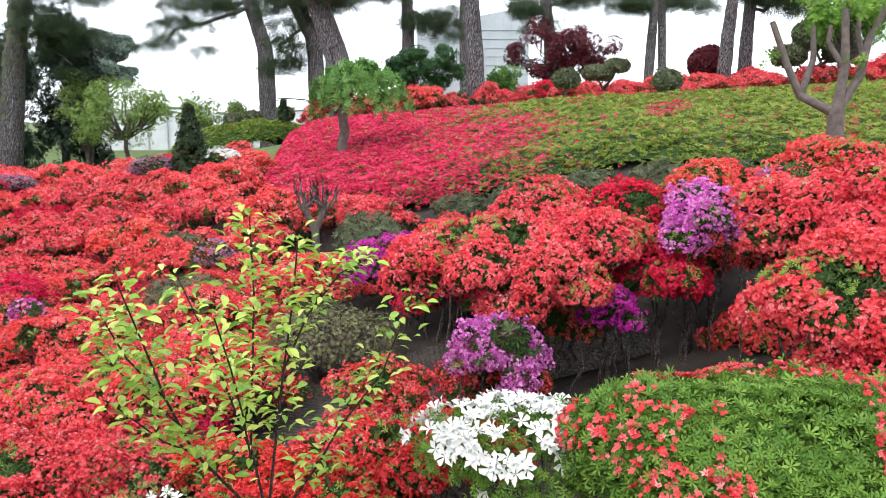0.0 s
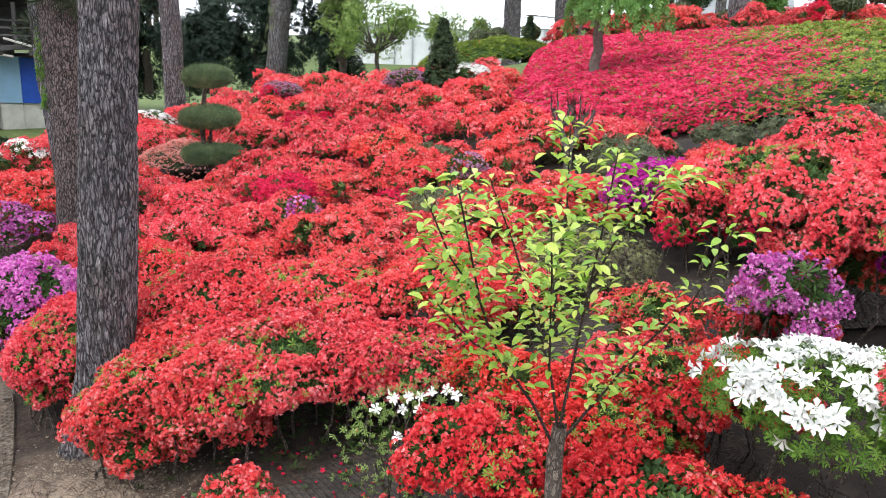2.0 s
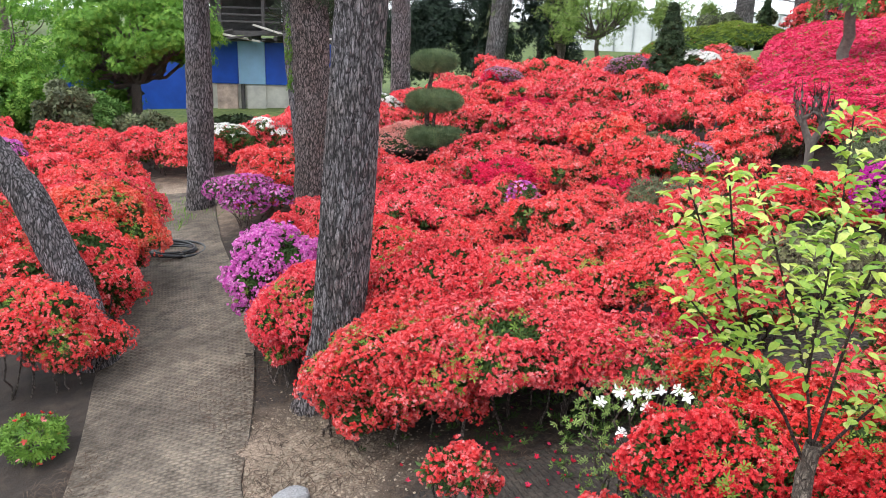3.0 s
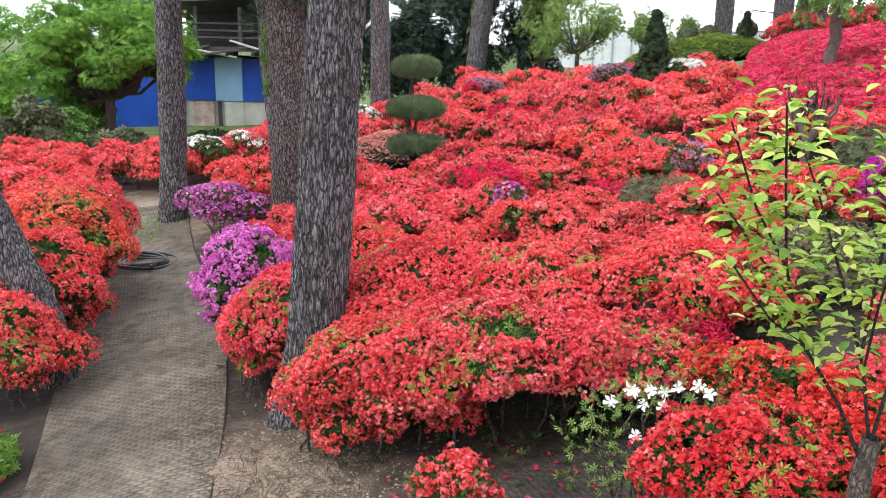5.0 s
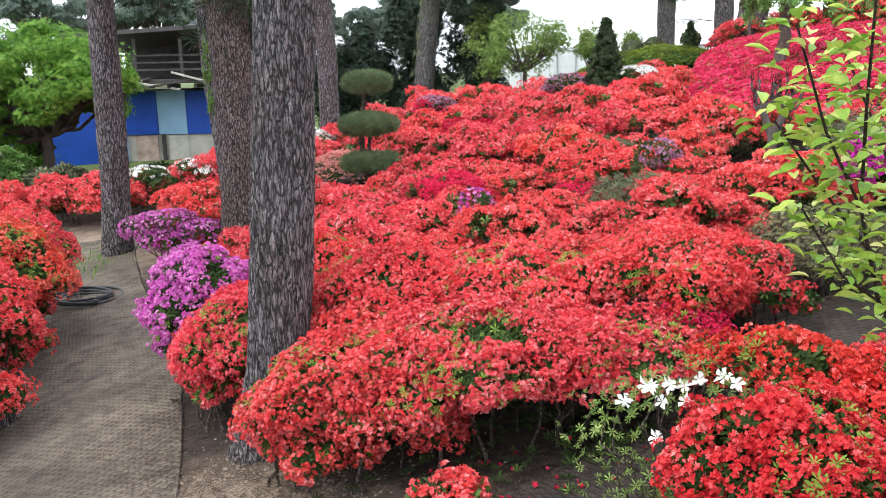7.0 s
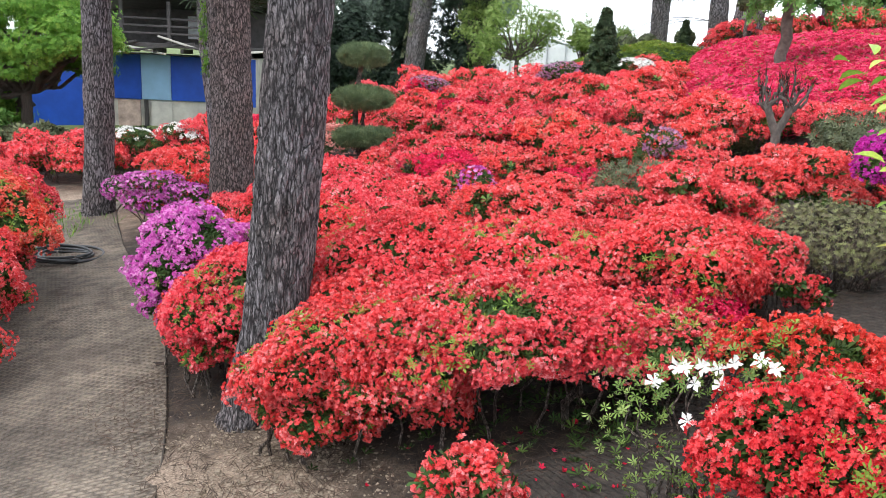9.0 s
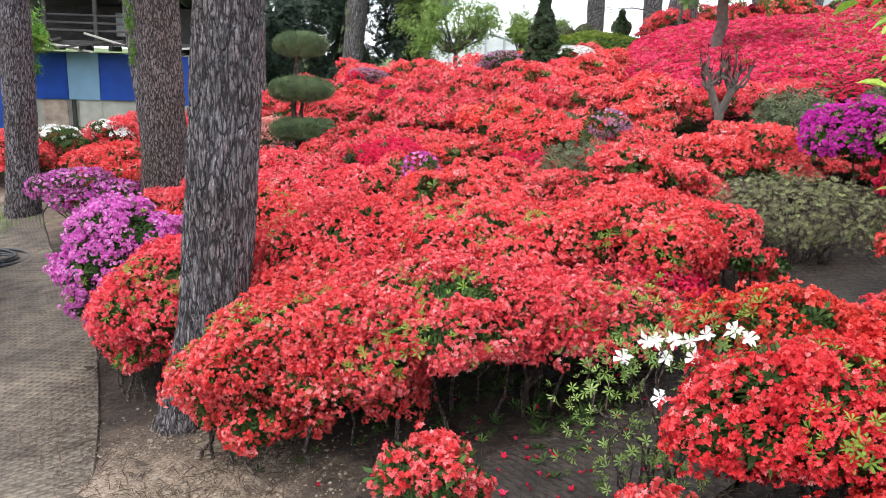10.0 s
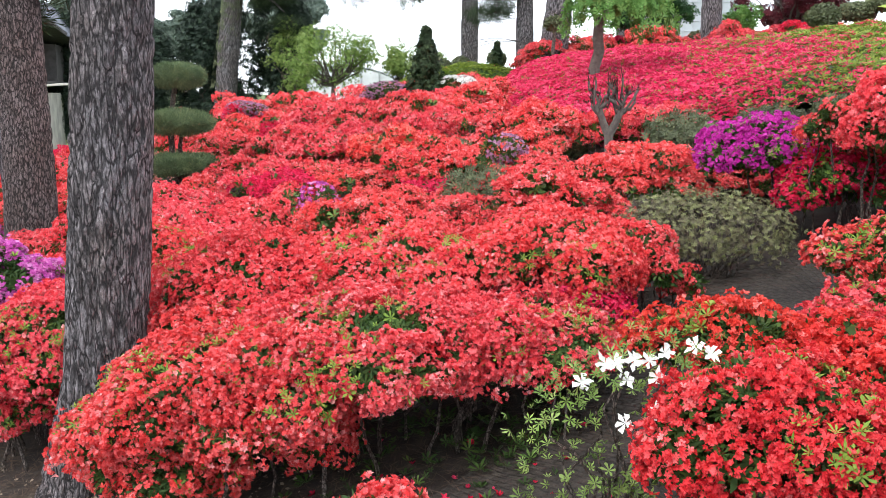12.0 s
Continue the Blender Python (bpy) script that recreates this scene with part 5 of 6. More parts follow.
# ---------------------------------------------------------------- low shrubs near the camera
def shrub(name, label, x, y, pads, leaf, petal=None, leaf_n=700, leaf_r=0.035, petal_n=60, petal_r=0.03, twigs=8, category="shrub", base=None, loose=0.02, patch=-0.7):
    """A leafy shrub with twigs, and blossoms if a petal material is given."""
    root = thing(name, label, category)
    z0 = gz(x, y) if base is None else base
    root.location = (x, y, z0)
    seed = int(RC.randint(9999))
    P, N = pad_points(pads, leaf_n, RC, low=-0.6, seed=seed)
    P2, N2 = pad_points([(a, b, c, d * 0.85, e * 0.85, f * 0.8) for a, b, c, d, e, f in pads], leaf_n * 0.7, RC, low=-0.9, seed=seed)
    P, N = np.concatenate([P, P2]), np.concatenate([N, N2])
    P = P + RC.normal(0, loose, P.shape)
    V, F = scatter(ROSETTE, P, N + RC.normal(0, 0.5, N.shape) + (0, 0, 0.3), leaf_r * RC.uniform(0.7, 1.3, len(P)), RC)
    tagged(part("leaves", mesh_np("leaves", V, F), leaf, root), kind="stuff")
    if petal:
        P, N = pad_points(pads, petal_n, RC, low=-0.6 if petal not in (M_WHITE, M_CORAL) else 0.1, seed=seed)
        keep = lumps(P, 19 if petal in (M_CORAL, M_WHITE) else 6, seed + 3) > patch
        P, N = P[keep], N[keep]
        V, F = scatter(FLOWER_STAR if petal is M_WHITE else FLOWER, P + N * 0.04, N + RC.normal(0, 0.35, N.shape), petal_r * RC.uniform(0.8, 1.2, len(P)), RC)
        tagged(part("blossoms", mesh_np("blossoms", V, F), petal, root), kind="stuff")
    A = np.array(pads)
    for i in range(twigs):
        a = A[i % len(A)]
        V, F = tube(wander((a[0] * 0.3, a[1] * 0.3, -0.08), (a[0] + RC.normal(0, a[3] * 0.4), a[1] + RC.normal(0, a[4] * 0.4), a[2] + a[5] * 0.5), RC, 6, 0.15), np.linspace(0.008, 0.003, 6), 5)
        part("twig", mesh_np("twig", V, F), M_TWIG, root)
    return root


g0 = gz(0.28, 3.0)
shrub("white_azalea", "white azalea in full flower among green leaves", 0.28, 3.0, [(0, 0, 0.32 - g0, 0.28, 0.24, 0.16), (-0.2, 0.02, 0.33 - g0, 0.19, 0.17, 0.13), (0.21, 0, 0.33 - g0, 0.19, 0.17, 0.14), (0.08, -0.1, 0.22 - g0, 0.24, 0.12, 0.08)], M_HEDGE, M_WHITE, 800, 0.02, 300, 0.035, 10, "azalea", patch=-0.45)
g0 = gz(-1.32, 3.1)
shrub("white_azalea", "straggling white azalea with pale green shoots and few flowers", -1.32, 3.1, [(0.0, 0.03, 0.0 - g0, 0.16, 0.14, 0.08), (0.12, 0.05, 0.03 - g0, 0.12, 0.1, 0.06), (-0.16, -0.02, -0.12 - g0, 0.12, 0.1, 0.07), (-0.08, -0.05, -0.3 - g0, 0.17, 0.12, 0.08), (0.02, -0.04, -0.42 - g0, 0.14, 0.12, 0.08)], M_PALE, None, 270, 0.018, 0, 0.03, 14, "azalea", loose=0.04)
P = np.array([(-1.42, 3.02, 0.0), (-1.36, 3.06, 0.05), (-1.33, 3.0, 0.07), (-1.28, 3.05, 0.07), (-1.3, 3.02, 0.02), (-1.24, 3.08, 0.06), (-1.22, 3.0, 0.04), (-1.12, 3.08, 0.11), (-1.08, 3.06, 0.1), (-1.3, 2.96, -0.08), (-1.22, 2.96, -0.04), (-1.2, 3.1, 0.08)])
for q in P:
    V, F = scatter(FLOWER_STAR, np.zeros((2, 3)), np.array([(-0.3, -0.8, 0.4), (0.4, -0.6, 0.6)]) + RC.normal(0, 0.3, (2, 3)), np.array([0.026, 0.02]), RC)
    o = part("white_blossom", mesh_np("white_blossom", V, F), M_WHITE, bpy.data.objects["white_azalea.001"])
    o.location = Vector(q) - bpy.data.objects["white_azalea.001"].location
g0 = gz(1.15, 2.75)
shrub("low_hedge", "low clipped green azalea hedge with scattered red flowers", 1.25, 2.75, [(0, 0, 0.45 - g0, 0.62, 0.4, 0.2), (-0.42, 0.05, 0.42 - g0, 0.36, 0.34, 0.2), (0.5, 0.05, 0.40 - g0, 0.5, 0.36, 0.18), (0.1, -0.3, 0.30 - g0, 0.6, 0.3, 0.2), (0.9, 0.1, 0.37 - g0, 0.45, 0.35, 0.18), (-0.3, -0.25, 0.27 - g0, 0.36, 0.26, 0.2)], M_HEDGE, M_CORAL, 2600, 0.023, 620, 0.0145, 10, "hedge", patch=0.08)
g0 = gz(-0.82, 5.62)
shrub("grey_shrub", "rounded twiggy shrub with small grey-green leaves", -0.82, 5.62, [(0, 0, 0.06 - g0, 0.36, 0.28, 0.2), (-0.2, 0, 0.05 - g0, 0.26, 0.24, 0.16), (0.22, 0, 0.05 - g0, 0.25, 0.24, 0.17)], M_DULL, None, 1300, 0.0145, 0, 0, 46, "shrub", loose=0.03)
for x, y, r in [(-2.3, 6.95, 0.3), (-1.95, 6.6, 0.24), (-0.75, 8.1, 0.3), (0.6, 5.3, 0.25), (-3.0, 8.9, 0.26), (-0.7, 7.7, 0.3)]:
    shrub("leafy_shrub", "green shrub without flowers among azaleas", x, y, [(0, 0, 0.42, r, r * 0.9, 0.16), (r * 0.4, 0.1, 0.32, r * 0.7, r * 0.7, 0.16)], M_GREY if r != 0.25 else M_HEDGE, None, 420, 0.035, 0, 0, 8, "shrub")
for x, y, r in [(0.2, 9.5, 0.3), (0.9, 9.3, 0.34), (1.7, 9.4, 0.36), (2.5, 9.1, 0.34), (3.2, 9.3, 0.36), (-0.6, 9.4, 0.3), (-1.9, 9.9, 0.26)]:
    shrub("leafy_shrub", "low olive-green shrub at the foot of the bank", x, y, [(0, 0, 0.16, r, r * 0.8, 0.12), (r * 0.6, 0.05, 0.12, r * 0.6, r * 0.6, 0.1)], M_GREY, None, 360, 0.04, 0, 0, 6, "shrub")
shrub("low_shrub", "low fresh-green azalea with a few red flowers by the path", -4.95, 2.62, [(0, 0, 0.13, 0.2, 0.17, 0.1)], M_HEDGE, M_RED, 900, 0.03, 40, 0.02, 4, "shrub")
for x, y, s, n in [(-10.5, 9.85, 0.36, 220), (-9.9, 10.2, 0.28, 200), (-11.8, 12.2, 0.4, 200), (-12.6, 11.6, 0.5, 200), (-3.88, 14.1, 0.36, 260), (-9.4, 12.6, 0.4, 220)]:
    shrub("white_azalea", "white flowering azalea among red ones", x, y, [(0, 0, 0.6, s * 0.8, s * 0.7, 0.08), (s * 0.7, 0, 0.5, s * 0.6, s * 0.5, 0.07), (-s * 0.7, 0.1, 0.46, s * 0.5, s * 0.5, 0.07)], M_LEAF, M_WHITE, 200, 0.045, n * 1.3, 0.036, 4, "azalea", patch=-0.3)
for x, y, s, top, lab in [(-5.0, 14.0, 0.36, 0.7, "lilac-pink azalea beside the small conifer"), (-2.25, 7.7, 0.17, 0.58, "faded lilac azalea on the hillside"), (-13.4, 7.4, 0.5, 0.7, "pinkish violet azalea at the garden edge"), (2.35, 5.4, 0.18, 0.85, "violet azalea among tall red ones"), (-3.5, 6.6, 0.1, 0.6, "small violet azalea among red ones"), (-7.8, 14.6, 0.35, 0.6, "faded lilac azalea at the back of the bed")]:
    shrub("violet_azalea", lab, x, y, [(0, 0, top, s, s * 0.8, min(0.1, 0.5 * s)), (s * 0.6, 0.1, top - 0.1, s * 0.6, s * 0.5, min(0.09, 0.4 * s)), (-s * 0.6, 0, top - 0.11, s * 0.6, s * 0.5, min(0.09, 0.4 * s))], M_LEAF, M_PURPLE if "faded" not in lab and "lilac" not in lab else M_LILAC, 220, 0.045, 900, 0.018, 6, "azalea", patch=-0.5)


shrub("violet_azalea", "pale violet azalea with flat tiers on bare stems", -7.35, 7.0, [(0, 0, 0.56, 0.3, 0.24, 0.07), (0.36, 0.1, 0.46, 0.24, 0.2, 0.07), (-0.34, 0, 0.45, 0.25, 0.2, 0.07), (0.05, -0.1, 0.36, 0.28, 0.2, 0.06)], M_LEAF, M_PURPLE, 220, 0.035, 1000, 0.018, 9, "azalea", patch=-0.3)


# ---------------------------------------------------------------- sapling
LEAVES = []
for k in range(3):
    V, F = [], []
    for i, (w, u) in enumerate([(0.0, 0.0), (0.15, 0.22), (0.24, 0.52), (0.19, 0.78), (0.0, 1.0)]):
        dip = -0.28 * u * u - 0.04 * k * u
        V += [(u, -w, dip + 0.6 * w), (u, 0, dip), (u, w, dip + 0.6 * w)]
    for i in range(4):
        F += [(3 * i, 3 * i + 3, 3 * i + 4, 3 * i + 1), (3 * i + 1, 3 * i + 4, 3 * i + 5, 3 * i + 2)]
    me = mesh_np("leaf", V, F)
    me.materials.append(None)
    LEAVES.append(me)


def sapling_leaf_mat():
    m, n, l, b = nodes_of("sapling_leaf")
    o = n.new("ShaderNodeObjectInfo")
    r = ramp(n, [(0, (0.18, 0.36, 0.05)), (0.5, (0.36, 0.54, 0.08)), (0.85, (0.54, 0.65, 0.14)), (1, (0.66, 0.7, 0.24))])
    l.new(o.outputs["Random"], r.inputs["Fac"])
    v = tex_noise(n, l, 9, 3, coords(n, l))
    vr = ramp(n, [(0.3, (0.8, 0.8, 0.75)), (0.7, (1.15, 1.12, 1.1))])
    l.new(v, vr.inputs["Fac"])
    c = mixc(n, l, r.outputs["Color"], vr.outputs["Color"], 1.0, "MULTIPLY")
    l.new(c, b.inputs["Base Color"])
    b.inputs["Roughness"].default_value = 0.38
    tr = n.new("ShaderNodeBsdfTranslucent")
    l.new(c, tr.inputs["Color"])
    mx = n.new("ShaderNodeMixShader")
    mx.inputs["Fac"].default_value = 0.35
    l.new(b.outputs["BSDF"], mx.inputs[1])
    l.new(tr.outputs["BSDF"], mx.inputs[2])
    l.new(mx.outputs["Shader"], n["Material Output"].inputs["Surface"])
    return m


M_SAPLEAF = sapling_leaf_mat()
for me in LEAVES:
    me.materials[0] = M_SAPLEAF
sap = thing("sapling", "young tree with thin branches and bright yellow-green leaves", "tree")
sx, sy = -0.585, 2.48
sz0 = gz(sx, sy)
sap.location = (sx, sy, sz0)


def rel(p):
    return (p[0] - sx, p[1] - sy, p[2] - sz0)


V, F = tube([rel(p) for p in [(sx, sy, sz0 - 0.1), (sx + 0.005, sy, 0.0), (sx, sy, 0.22), (sx + 0.01, sy, 0.33)]], [0.034, 0.03, 0.028, 0.024], 12)
part("trunk", mesh_np("trunk", V, F), M_SAP, sap, smooth=True)
BRANCHES = [([(-0.585, 2.48, 0.24), (-0.66, 2.42, 0.42), (-0.76, 2.33, 0.6), (-0.81, 2.25, 0.8), (-0.82, 2.13, 1.0), (-0.825, 2.0, 1.19)], 0.0075, 150),
            ([(-0.81, 2.25, 0.8), (-0.88, 2.16, 0.95), (-0.94, 2.09, 1.14)], 0.004, 62),
            ([(-0.78, 2.29, 0.7), (-0.88, 2.22, 0.84), (-0.97, 2.18, 0.97)], 0.004, 52),
            ([(-0.76, 2.33, 0.6), (-0.83, 2.27, 0.66), (-0.91, 2.15, 0.81)], 0.004, 56),
            ([(-0.58, 2.48, 0.31), (-0.62, 2.5, 0.5), (-0.7, 2.52, 0.72), (-0.78, 2.55, 0.92), (-0.86, 2.56, 1.1)], 0.0065, 110),
            ([(-0.63, 2.5, 0.55), (-0.62, 2.52, 0.8), (-0.61, 2.54, 1.05), (-0.62, 2.56, 1.3)], 0.006, 132),
            ([(-0.62, 2.47, 0.5), (-0.61, 2.34, 0.72), (-0.59, 2.15, 0.93), (-0.575, 1.97, 1.11)], 0.0045, 76),
            ([(-0.575, 2.48, 0.33), (-0.55, 2.5, 0.55), (-0.52, 2.53, 0.8), (-0.49, 2.56, 1.02), (-0.47, 2.58, 1.23)], 0.007, 120),
            ([(-0.52, 2.53, 0.8), (-0.44, 2.54, 0.98), (-0.33, 2.53, 1.12), (-0.24, 2.52, 1.17)], 0.005, 84),
            ([(-0.57, 2.48, 0.27), (-0.5, 2.6, 0.34), (-0.44, 2.66, 0.41), (-0.36, 2.62, 0.56), (-0.2, 2.57, 0.78), (-0.1, 2.55, 1.04)], 0.008, 100)]
for pts, r, count in BRANCHES:
    Pb = np.array([rel(p) for p in pts])
    V, F = tube(Pb, np.linspace(0.78 * r, 0.0022, len(Pb)), 7)
    br = part("branch", mesh_np("branch", V, F), M_SAPTWIG, sap, smooth=True)
    count = int(count * 1.45)
    for k in range(count):
        s = (0.25 + 0.75 * (k + RC.rand()) / count) * (len(Pb) - 1)
        i = min(int(s), len(Pb) - 2)
        p = Pb[i] + (Pb[i + 1] - Pb[i]) * (s - i)
        a = 2.4 * k + RC.uniform(-0.5, 0.5)
        out = RC.uniform(0.0, 0.05) if k % 3 else RC.uniform(0.04, 0.09)
        q = p + np.array((math.cos(a) * out, math.sin(a) * out, RC.uniform(-0.01, 0.05)))
        lf = new("leaf", LEAVES[RC.randint(3)])
        lf.parent = br
        size = RC.uniform(0.025, 0.052)
        lf.matrix_basis = pose(*q, RC.uniform(-35, 35), RC.uniform(-50, 15), math.degrees(a) + RC.uniform(-40, 40)) @ Matrix.Scale(size, 4)


# ---------------------------------------------------------------- hose, stones, litter
hose = thing("garden_hose", "coiled black garden hose lying beside the path", "hose")
hose.location = (-7.55, 6.02, gz(-7.55, 6.02) + 0.02)
for k in range(5):
    pts = []
    for j in range(41):
        a = 2 * math.pi * j / 40
        rr = 0.2 + 0.026 * k + 0.012 * math.sin(3 * a + k)
        pts.append((rr * 1.15 * math.cos(a) + 0.02 * math.sin(k * 2.1), rr * math.sin(a) + 0.015 * math.cos(k * 1.7), 0.03 + 0.022 * (k % 3) + 0.01 * math.sin(2 * a + k)))
    V, F = tube(pts, [0.014] * 41, 8)
    part("coil", mesh_np("coil", V, F), M_HOSE, hose, smooth=True)
pts = [(0.25, 0.05, 0.03), (0.5, -0.1, 0.02), (0.8, 0.0, 0.02), (1.1, 0.2, 0.02)]
V, F = tube(pts, [0.01] * 4, 7)
part("hose_end", mesh_np("hose_end", V, F), M_HOSE, hose, smooth=True)


def stone(name, label, x, y, size, rng, mat, sink=0.4, flat=0.6):
    bm = bmesh.new()
    bmesh.ops.create_icosphere(bm, subdivisions=3, radius=1)
    sd = int(rng.randint(9999))
    C = np.array([v.co[:] for v in bm.verts])
    d = 1 + 0.22 * lumps(C, 2.2, sd) + 0.08 * lumps(C, 6, sd + 1)
    for v, k in zip(bm.verts, d):
        v.co *= float(k)
        v.co.z = max(min(v.co.z, 0.75), -1) * flat
    me = bpy.data.meshes.new(name)
    bm.to_mesh(me)
    bm.free()
    ob = part(name, me, mat, smooth=True)
    ob.matrix_world = pose(x, y, gz(x, y) + size * flat * (0.75 - sink), 0, 0, rng.uniform(0, 360)) @ Matrix.Diagonal((size, size * rng.uniform(0.6, 0.9), size, 1))
    return tagged(ob, label, "stone", "stones" if size < 0.08 else "")


RS = np.random.RandomState(77)
stone("boulder", "pale grey flat-topped stone at the path corner", -2.98, 2.82, 0.09, RS, M_STONE, 0.4)
for k in range(46):
    x, y = -3.2 + RS.normal(0, 0.32), 3.0 + RS.normal(0, 0.35)
    stone("stone", "small sandy stone in the bare soil", x, y, RS.uniform(0.008, 0.026), RS, M_PEBBLE, 0.35)
n = 26000
P = np.column_stack([RS.uniform(-4.6, 0.3, n), RS.uniform(2.3, 5.6, n), np.zeros(n)])
P[:, 2] = ground(P[:, 0], P[:, 1]) + 0.018
needle = (np.array([(-1, 0, 0.0), (0, 0.06, 0.05), (1, 0.1, 0.0), (0, -0.06, 0.05)]), np.array([(0, 1, 2, 3)]))
V, F = scatter(needle, P, np.tile((0, 0, 1.0), (n, 1)) + RS.normal(0, 0.15, (n, 3)), RS.uniform(0.02, 0.05, n), RS)
# needle colour is lowered too, with the shade under the bushes in it
M_STRAW = plain_mat("dry_needles", (0.075, 0.05, 0.035), 0.9, 0, 0.4, 30, 0.1)
tagged(part("needle_litter", mesh_np("needle_litter", V, F), M_STRAW), "brown pine needles scattered over the soil", "litter", kind="stuff")
n = 4200
P = np.column_stack([RS.normal(-3.2, 0.4, n), RS.normal(3.0, 0.45, n), np.zeros(n)])
P[:, 2] = ground(P[:, 0], P[:, 1]) + 0.004
crumb = (np.array([(1, 0, 0), (0, 1, 0), (-1, 0, 0), (0, -1, 0), (0, 0, 0.8)]), np.array([(0, 1, 4), (1, 2, 4), (2, 3, 4), (3, 0, 4)]))
V, F = scatter(crumb, P, np.tile((0, 0, 1.0), (n, 1)) + RS.normal(0, 0.2, (n, 3)), RS.uniform(0.003, 0.012, n), RS)
tagged(part("gravel", mesh_np("gravel", V, F), M_PEBBLE), "sandy crumbs and grit on the verge", "gravel", kind="stuff")
n = 80
P = np.column_stack([RS.normal(-1.85, 0.35, n), RS.normal(3.35, 0.35, n), np.zeros(n)])
P[:, 2] = ground(P[:, 0], P[:, 1]) + 0.028
V, F = scatter(FLOWER, P, np.tile((0, 0, 1.0), (n, 1)) + RS.normal(0, 0.4, (n, 3)), RS.uniform(0.008, 0.018, n), RS)
tagged(part("fallen_petals", mesh_np("fallen_petals", V, F), M_CRIMSON), "fallen red petals on the soil", "petals", kind="stuff")
n = 420
P = np.column_stack([RS.uniform(-3.4, -1.5, n), RS.normal(3.95, 0.25, n), np.zeros(n)])
P[:, 2] = ground(P[:, 0], P[:, 1]) + 0.03
V, F = scatter(ROSETTE, P, np.tile((0, 0, 1.0), (n, 1)) + RS.normal(0, 0.3, (n, 3)), RS.uniform(0.015, 0.045, n), RS)
tagged(part("weeds", mesh_np("weeds", V, F), M_LEAF), "small dark green weeds under the azaleas", "weeds", kind="stuff")
n = 900
P = np.column_stack([RS.normal(-10.0, 0.7, n), RS.normal(6.9, 0.4, n), np.zeros(n)])
P[:, 2] = ground(P[:, 0], P[:, 1])
V, F = scatter(star3(5, 0.08, 1.6), P, np.tile((0, 0, 1.0), (n, 1)) + RS.normal(0, 0.2, (n, 3)), RS.uniform(0.03, 0.08, n), RS)
tagged(part("grass", mesh_np("grass", V, F), M_HEDGE), "thin green grass beside the path bend", "grass", kind="stuff")


# ---------------------------------------------------------------- house, far greenery
def box(x0, x1, y0, y1, z0, z1, bevel=0.01):
    bm = bmesh.new()
    bmesh.ops.create_cube(bm, size=1)
    for v in bm.verts:
        v.co = ((x0 + x1) / 2 + v.co.x * (x1 - x0), (y0 + y1) / 2 + v.co.y * (y1 - y0), (z0 + z1) / 2 + v.co.z * (z1 - z0))
    bmesh.ops.bevel(bm, geom=bm.edges[:], offset=min(bevel, 0.3 * min(x1 - x0, y1 - y0, z1 - z0)), segments=1, affect="EDGES")
    me = bpy.data.meshes.new("box")
    bm.to_mesh(me)
    bm.free()
    return me


house = thing("house", "old house with blue tarp walls and an open timber upper deck", "house")
house.matrix_world = pose(-20.12, 17.93, -1.6, 0, 0, 28)
part("wall", box(-2.0, 4.4, 0.25, 4.0, 0, 2.3), M_PLASTER, house, "stained grey plaster wall")
for x0, x1, z0, z1, mat in [(-2.0, 0.05, 0.05, 2.2, M_BLUE), (-4.4, -2.0, 0.2, 1.75, M_BLUE), (0.35, 1.3, 1.0, 2.28, M_BLUE), (1.3, 2.15, 1.0, 2.3, M_PALEBLUE), (2.15, 3.4, 1.0, 2.28, M_BLUE), (3.4, 4.6, 0.9, 2.28, M_BLUE), (0.05, 0.35, 0.2, 1.6, M_PALEBLUE)]:
    part("panel", box(x0 + 0.005, x1 - 0.005, 0.16, 0.22, z0, z1), mat, house, "blue sheet" if mat is M_BLUE else "pale blue sheet")
part("door", box(0.6, 1.25, 0.17, 0.235, 0.0, 0.98), M_RUST, house, "rust-stained white door")
part("door", box(1.55, 2.15, 0.17, 0.235, 0.0, 0.96), M_PLASTER, house, "dull white door")
part("post", box(1.38, 1.48, 0.1, 0.2, 0.0, 1.0), M_DARKWOOD, house)
part("deck", box(-0.4, 4.6, -0.7, 4.0, 2.5, 2.62), M_DARKWOOD, house)
for k in range(7):
    part("joist", box(-0.3 + 0.75 * k, -0.2 + 0.75 * k, -0.85, 0.2, 2.36, 2.49), M_DARKWOOD, house)
for k in range(4):
    part("deck_post", box(-0.3 + 1.3 * k, -0.2 + 1.3 * k, -0.65, -0.55, 2.62, 3.75), M_DARKWOOD, house)
for z in (2.85, 3.05, 3.25):
    part("rail", box(-0.4, 4.6, -0.64, -0.58, z, z + 0.06), M_DARKWOOD, house)
for k, a in enumerate((-14, 10, -8, 16, 7, -5)):
    o = part("loose_plank", box(-0.9, 0.9, -0.04, 0.04, -0.03, 0.03), M_PLASTER if k % 2 else M_DARKWOOD, house)
    o.matrix_local = pose(0.6 + 0.8 * k, -0.82 - 0.03 * k, 2.44 + 0.04 * (k % 4), 0, a, 5)
part("upper_wall", box(-0.3, 4.5, 2.6, 4.0, 2.62, 3.7), M_DARKWOOD, house, "dark weathered upper wall")
for k in range(2):
    part("window", box(2.1 + 1.0 * k, 2.8 + 1.0 * k, 2.53, 2.6, 2.8, 3.5), M_GALV, house, "pale window")
o = part("roof", box(-0.9, 4.9, -1.0, 4.5, -0.06, 0.06), M_DARKWOOD, house, "dark sheet roof")
o.matrix_local = pose(0, 0, 3.82, -3, -3, 0)
bm = bmesh.new()
